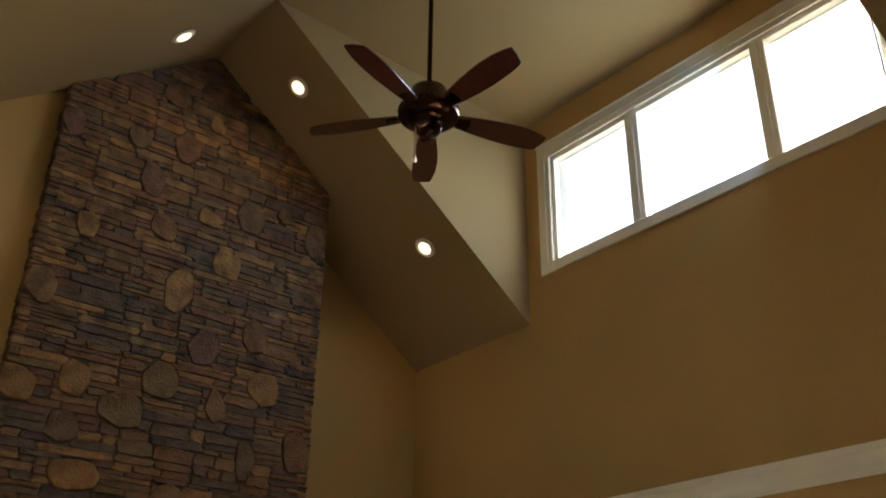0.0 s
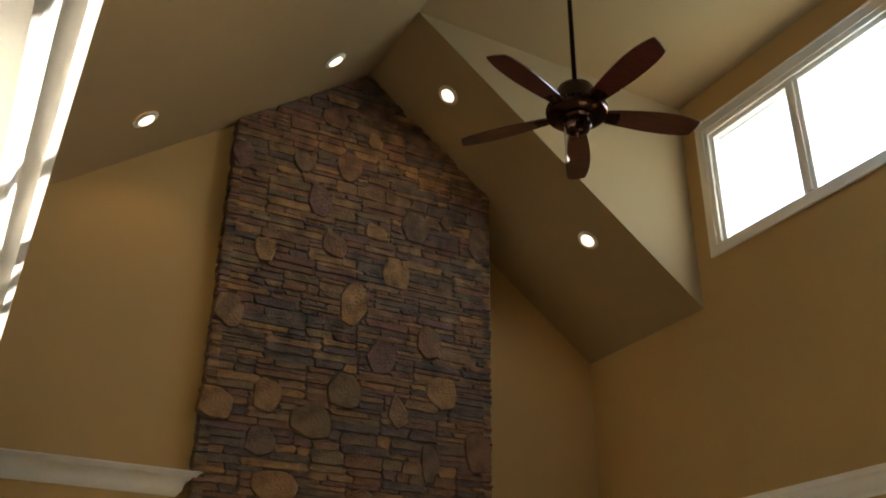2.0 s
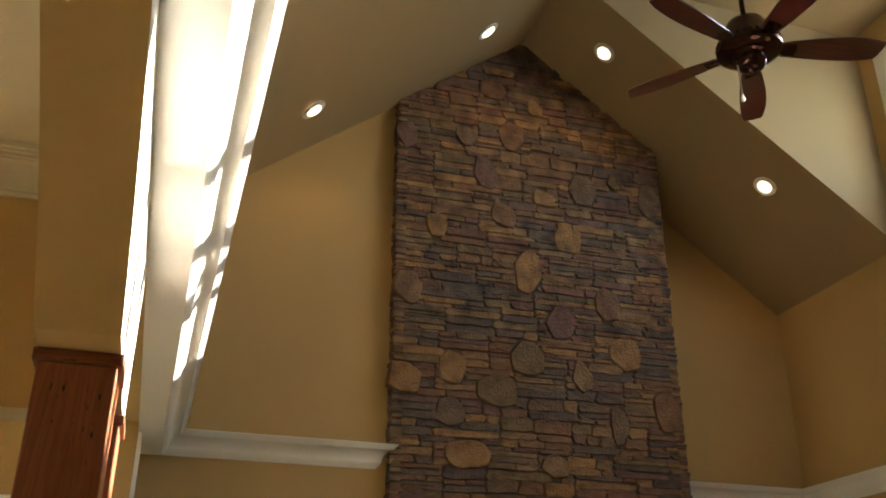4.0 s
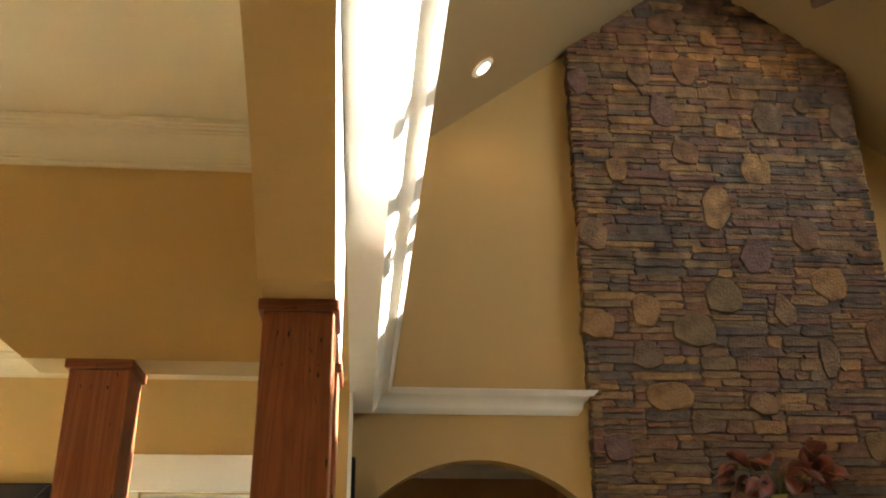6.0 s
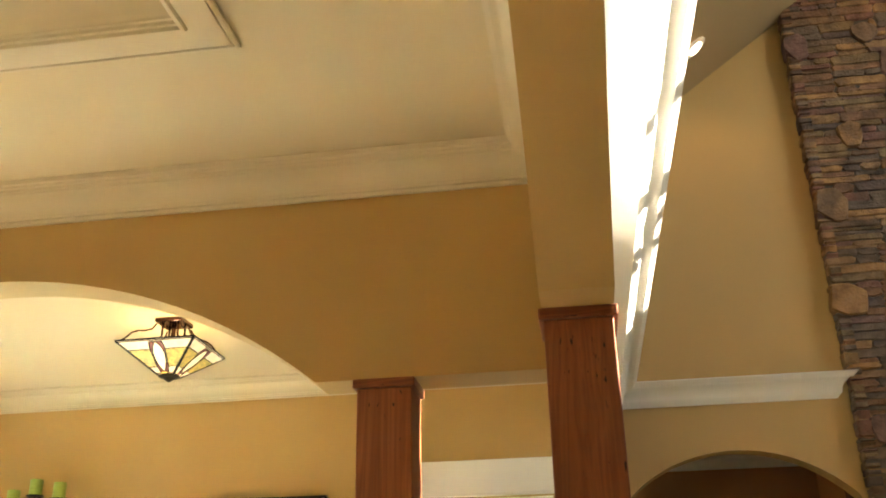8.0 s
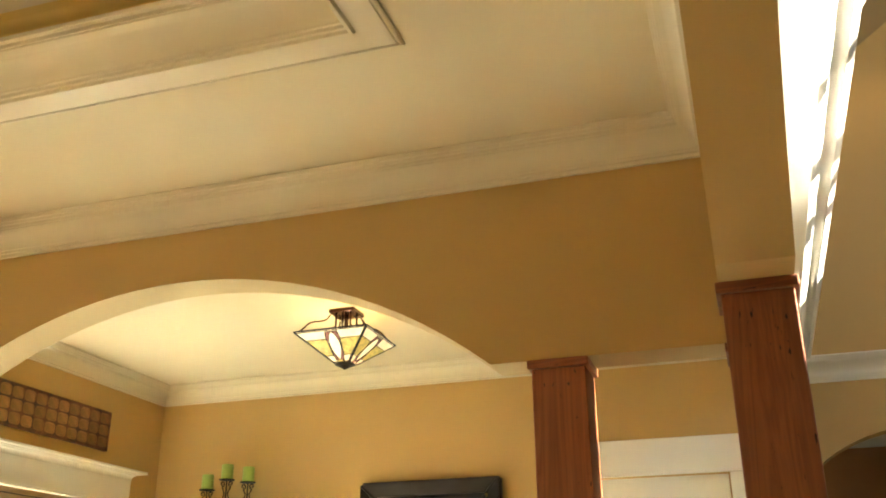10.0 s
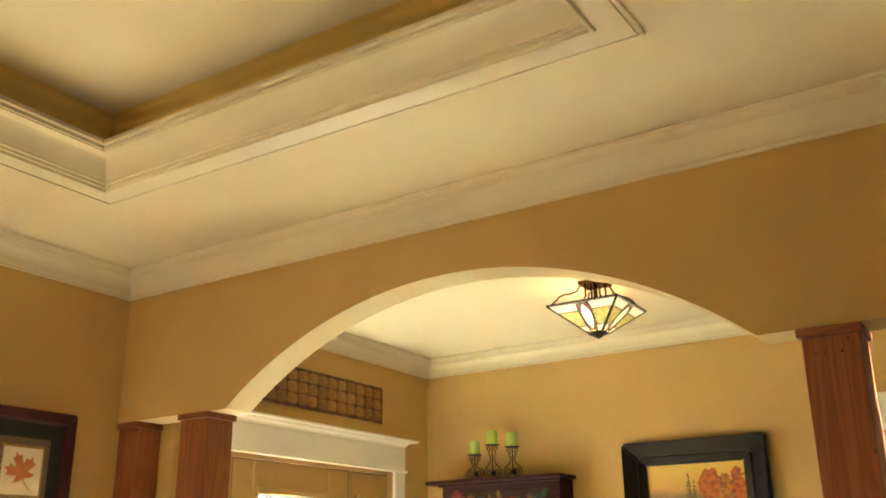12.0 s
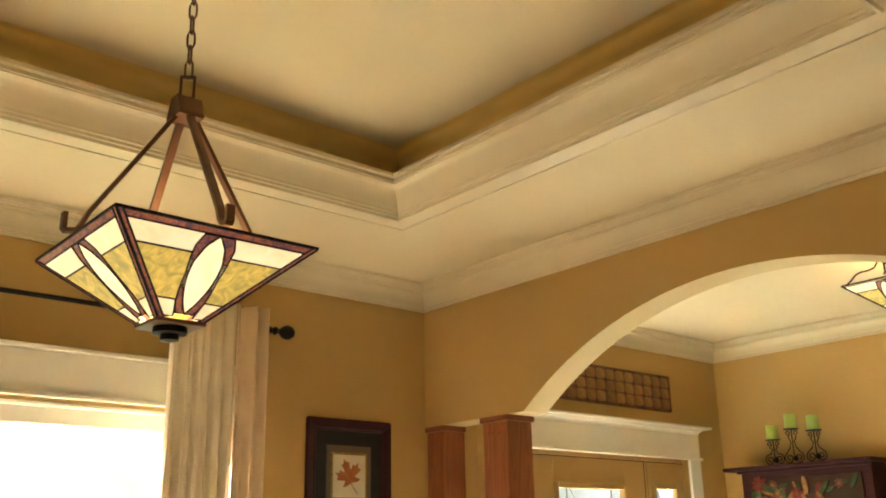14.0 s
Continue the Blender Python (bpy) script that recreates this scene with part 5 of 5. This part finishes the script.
for x, top in ((-3.60, 2.367), (-3.465, 2.423), (-3.315, 2.400)):
    holder = empty("candle_holder", (x, 5.111, 2.113), "black scrolled iron candle holder on the cabinet", "candle holder", "candle holders on the cabinet")
    hz = top - 0.092 - 2.113
    part("dish", lathe([(0.02, hz - 0.008), (0.048, hz - 0.004), (0.050, hz), (0.0, hz - 0.001)], 18), IRON, holder)
    part("post", tube([(0, 0, 0.02), (0, 0, hz - 0.004)], 0.004, 8), IRON, holder)
    part("boss", lathe([(0.004, 0.014), (0.013, 0.022), (0.016, 0.034), (0.012, 0.046), (0.004, 0.052)], 10, (0.012, -0.006, 0)), IRON, holder)
    for s in (1, -1):
        pts = []
        for i in range(16):
            a = -math.pi * 0.5 + 2.2 * math.pi * (1 - i / 15)
            r = 0.005 + 0.013 * i / 15
            pts.append((s * (0.030 - r * math.cos(a)), 0, hz - 0.026 - r * math.sin(a) * -1))
        pts += [(s * 0.012, 0, hz * 0.62), (s * 0.022, 0, hz * 0.46)]
        for i in range(24):
            a = 0.35 * math.pi - 3.1 * math.pi * i / 23
            r = 0.034 * (1 - i / 29)
            pts.append((s * (0.034 + r * math.cos(a)), 0, 0.037 + r * math.sin(a)))
        part("scroll", tube(pts, 0.0038, 6), IRON, holder)
    cn = empty("candle", (x, 5.111, 2.113 + hz + 0.001), "short green pillar candle on an iron holder", "candle", "green candles on the cabinet")
    part("wax", lathe([(0.035, 0), (0.036, 0.003), (0.036, 0.086), (0.034, 0.090), (0.022, 0.088), (0.0, 0.086)], 20), CANDLE, cn, smooth=False)
    part("wick", tube([(0, 0, 0.086), (0.001, 0, 0.098)], 0.0012, 5), IRON, cn)

door = setting(new("door_2"), "white panelled interior door with an arched top panel", "door")
Y0 = YF
for nm, lo, hi in (("head_casing", (-1.385, Y0 - 0.022, 2.255), (-0.375, Y0 - 0.001, 2.44)), ("head_fillet", (-1.385, Y0 - 0.03, 2.24), (-0.375, Y0 - 0.001, 2.255)), ("side_casing", (-1.385, Y0 - 0.02, FL), (-1.295, Y0 - 0.001, 2.24)),
                   ("side_casing", (-0.463, Y0 - 0.02, FL), (-0.375, Y0 - 0.001, 2.24))):
    board(nm, lo, hi, door)
part("leaf", box((-1.288, Y0 + 0.012, FL + 0.01), (-0.472, Y0 + 0.05, 2.232), 0.003), TRIM, door)
ap = [(-1.16, 1.35), (-0.60, 1.35)] + [(-0.88 + 0.28 * math.cos(math.pi * i / 12), 2.02 + 0.07 * math.sin(math.pi * i / 12)) for i in range(13)]
bm = prism(ap, 1, Y0 + 0.004, Y0 + 0.013)
bmesh.ops.bevel(bm, geom=[e for e in bm.edges if all(abs(v.co.y - Y0 - 0.004) < 1e-4 for v in e.verts)], offset=0.006, segments=2, affect="EDGES")
part("arched_panel", bm, TRIM, door)
part("panel_moulding", tube([(x, Y0 + 0.006, z) for x, z in ap], 0.010, 8, closed=True), TRIM, door)
ip = [(-0.88 + (x + 0.88) * 0.80, 1.685 + (z - 1.685) * 0.86) for x, z in ap]
bm = prism(ip, 1, Y0 - 0.003, Y0 + 0.006)
bmesh.ops.bevel(bm, geom=[e for e in bm.edges if all(abs(v.co.y - Y0 + 0.003) < 1e-4 for v in e.verts)], offset=0.008, segments=2, affect="EDGES")
part("raised_field", bm, TRIM, door)
part("field_moulding", tube([(x, Y0 + 0.002, z) for x, z in ip], 0.006, 8, closed=True), TRIM, door)
part("hinge", box((-0.470, Y0 + 0.002, 1.88), (-0.462, Y0 + 0.014, 2.0), 0.002), IRON, door)
part("hinge_stop", tube([(-0.47, Y0 + 0.0, 1.985), (-0.53, Y0 - 0.012, 1.99)], 0.006, 8), IRON, door)
part("knob", lathe([(0.012, 0), (0.012, 0.03), (0.028, 0.045), (0.028, 0.06), (0.01, 0.068)], 16, (-1.22, Y0 - 0.05, 1.0)), IRON, door)

# white casing at the end of the opening into the great room
setting(finish("trim_opening", box((XB1 + 0.001, YF - 0.002, FL), (XB1 + 0.022, YF + 0.09, ZFOY - 0.127), 0.003), TRIM), "white casing at the opening to the entry", "trim")
setting(finish("trim_hall_crown", sweep(crown(0.08, 0.1), [(1.40, YL + 1.5, 2.65), (-0.8, YL + 1.5, 2.65)]), TRIM), "white crown moulding in the hall", "moulding")

hung = empty("wall_picture", (XB1 + 0.002, 5.80, 2.10), "dark framed picture hanging on the wall by the arch", "picture")
frame_boards(hung, "frame_side", 0.42, 0.80, 0.05, 0.045, 0, DARKFRAME)
part("canvas", box((0, -0.165, -0.355), (0.012, 0.165, 0.355)), MATTAN, hung)

# ---- mantel and what stands on it ----
mantel = empty("mantel_shelf", (2.37, 5.53, 2.06), "thick pine mantel shelf on the stone chimney", "mantel")
part("shelf", box((-1.0, -0.17, -0.12), (1.0, 0.155, 0.0), 0.012), PINE_CAP, mantel)
for s in (-0.7, 0.7):
    part("corbel", box((s - 0.07, -0.10, -0.32), (s + 0.07, 0.155, -0.121), 0.012), PINE_CAP, mantel)
vase = empty("vase_of_leaves", (2.35, 5.47, 2.061), "olive vase with large copper-red dried leaves", "vase")
part("vase", lathe([(0.05, 0), (0.075, 0.03), (0.085, 0.10), (0.06, 0.17), (0.045, 0.20), (0.055, 0.215), (0.0, 0.20)], 24), OLIVEGLASS, vase, smooth=True)


def big_leaf(length, wide, bend):
    bm = bm_new()
    n, rows = 9, []
    for i in range(n + 1):
        u = i / n
        hw = wide * math.sin(math.pi * min(1, u * 0.96 + 0.04)) ** 0.75
        z = bend * u * u
        rows.append([bm.verts.new((s * hw, length * u, z + 0.35 * abs(s) * hw + 0.006 * math.sin(9 * u + 3 * s))) for s in (-1, -0.5, 0, 0.5, 1)])
    for a, b in zip(rows, rows[1:]):
        for k in range(4):
            bm.faces.new((a[k], a[k + 1], b[k + 1], b[k]))
    bmesh.ops.remove_doubles(bm, verts=bm.verts, dist=0.0006)
    return bm


random.seed(21)
for i in range(26):
    a = random.uniform(0, 6.28)
    up = random.uniform(0.1, 1.25)
    reach = random.uniform(0.05, 0.34)
    h = 0.20 + reach * up * 0.5 + random.uniform(0, 0.11)
    at = Vector((math.cos(a) * reach * 0.85, math.sin(a) * reach * 0.3 - 0.04, h))
    bm = big_leaf(random.uniform(0.15, 0.24), random.uniform(0.046, 0.076), random.uniform(-0.09, 0.05))
    bm.transform(Matrix.Translation(at) @ Matrix.Rotation(a - math.pi / 2 + random.uniform(-0.8, 0.8), 4, "Z") @ Matrix.Rotation(random.uniform(-0.7, 0.9), 4, "X") @ Matrix.Rotation(random.uniform(-1.1, 1.1), 4, "Y"))
    lf = part("leaf", bm, COPPER, vase, smooth=True)
    lf.modifiers.new("leaf", "SOLIDIFY").thickness = 0.003
    part("stem", tube([(0, 0, 0.18), at * 0.5 + Vector((0, 0, 0.10)), at], 0.004, 6), SPRIG, vase)
for i in range(14):
    a = random.uniform(0, 6.28)
    r = random.uniform(0.02, 0.10)
    part("sprig", tube([(0, 0, 0.18), (r * 0.5 * math.cos(a), r * 0.3 * math.sin(a) - 0.03, 0.28), (r * 1.6 * math.cos(a), r * 0.5 * math.sin(a) - 0.05, random.uniform(0.30, 0.40))], 0.0035, 5), SPRIG, vase)

# cabinet beside the chimney with a box and a platter on it
side = empty("side_cabinet", (4.07, 5.99, FL), "red-brown wooden cabinet standing beside the chimney", "cabinet")
part("carcass", box((-0.72, -0.25, 0), (0.72, 0.265, 2.20 - FL - 0.03), 0.006), REDCAB, side)
part("top", box((-0.735, -0.28, 2.20 - FL - 0.03), (0.735, 0.265, 2.20 - FL), 0.006), REDCAB, side)
for s in (-1, 1):
    dr = part("door", box((s * 0.36 - 0.34, -0.27, 0.08), (s * 0.36 + 0.34, -0.251, 2.08), 0.004), REDCAB, side)
    part("handle", tube([(s * 0.05, -0.28, 1.05), (s * 0.05, -0.295, 1.10), (s * 0.05, -0.28, 1.15)], 0.005, 8), IRON, dr)
boxy = empty("plaid_box", (3.58, 6.01, 2.201), "dark red plaid cloth box beside the chimney", "box")
part("body", box((-0.09, -0.1, 0), (0.09, 0.1, 0.30), 0.01), PLAID, boxy)
for i in range(4):
    part("stripe", box((-0.075 + i * 0.045, -0.1025, 0.01), (-0.068 + i * 0.045, -0.1005, 0.29)), PAPER, boxy)
part("lid", box((-0.095, -0.105, 0.30), (0.095, 0.105, 0.345), 0.008), PLAID, boxy)
plat = empty("platter", (3.92, 6.12, 2.201), "round brown platter leaning on the wall", "platter")
bm = lathe([(0.02, 0.0), (0.14, 0.004), (0.20, 0.02), (0.215, 0.03), (0.21, 0.036), (0.19, 0.026), (0.13, 0.012), (0.0, 0.01)], 36)
bm.transform(Matrix.Translation((0, 0, 0.212)) @ Matrix.Rotation(radians(80), 4, "X"))
part("dish", bm, mat("glazed_brown_clay", (0.20, 0.09, 0.03), 0.3, tint=(0.32, 0.17, 0.05), scale=14), plat, smooth=True)

# ---- outside ----
GROUND = mat("lawn", (0.07, 0.11, 0.03), 0.95, tint=(0.11, 0.12, 0.04), scale=0.6, grain=20, bump=0.3)
setting(finish("ground", box((-400, -400, -0.35), (400, 400, -0.25)), GROUND), "green lawn round the house", "ground")


# Backdrop glows by itself; daylight on distant trees is put into its colour.
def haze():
    m = bpy.data.materials.new("self_lit_distance")
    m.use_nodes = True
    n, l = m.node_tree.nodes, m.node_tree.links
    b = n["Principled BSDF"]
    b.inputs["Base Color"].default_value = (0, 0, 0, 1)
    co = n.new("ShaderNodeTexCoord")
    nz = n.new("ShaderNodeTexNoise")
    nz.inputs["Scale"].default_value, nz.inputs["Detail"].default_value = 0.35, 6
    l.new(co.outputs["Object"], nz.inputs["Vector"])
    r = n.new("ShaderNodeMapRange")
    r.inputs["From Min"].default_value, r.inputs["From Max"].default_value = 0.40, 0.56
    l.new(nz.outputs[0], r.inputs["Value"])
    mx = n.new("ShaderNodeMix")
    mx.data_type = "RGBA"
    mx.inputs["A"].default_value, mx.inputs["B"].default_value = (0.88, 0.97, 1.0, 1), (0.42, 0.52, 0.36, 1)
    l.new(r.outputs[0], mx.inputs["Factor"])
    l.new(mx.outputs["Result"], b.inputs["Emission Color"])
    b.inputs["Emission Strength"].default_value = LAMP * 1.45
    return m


setting(finish("backdrop", box((-30.2, -30, -0.25), (-30, 40, 9)), haze()), "self-lit backdrop of bright hazy trees in the distance", "backdrop")

# ---- the chimney's stones ----
if joined[0]:
    me = bpy.data.meshes.new("stonework")
    me.from_pydata(joined[0], [], joined[1])
    at = me.attributes.new("tone", "FLOAT", "FACE")
    at.data.foreach_set("value", joined[2])
    me.materials.append(STONE)
    ob = new("stonework", me)
    ob.parent = chimney
    ob["kind"] = "stuff"
for x, z, data in single:
    ob = new("stone", make_stone(data))
    ob.parent = chimney
    ob.location = (x - 2.46, CY - 5.9, z - FL)
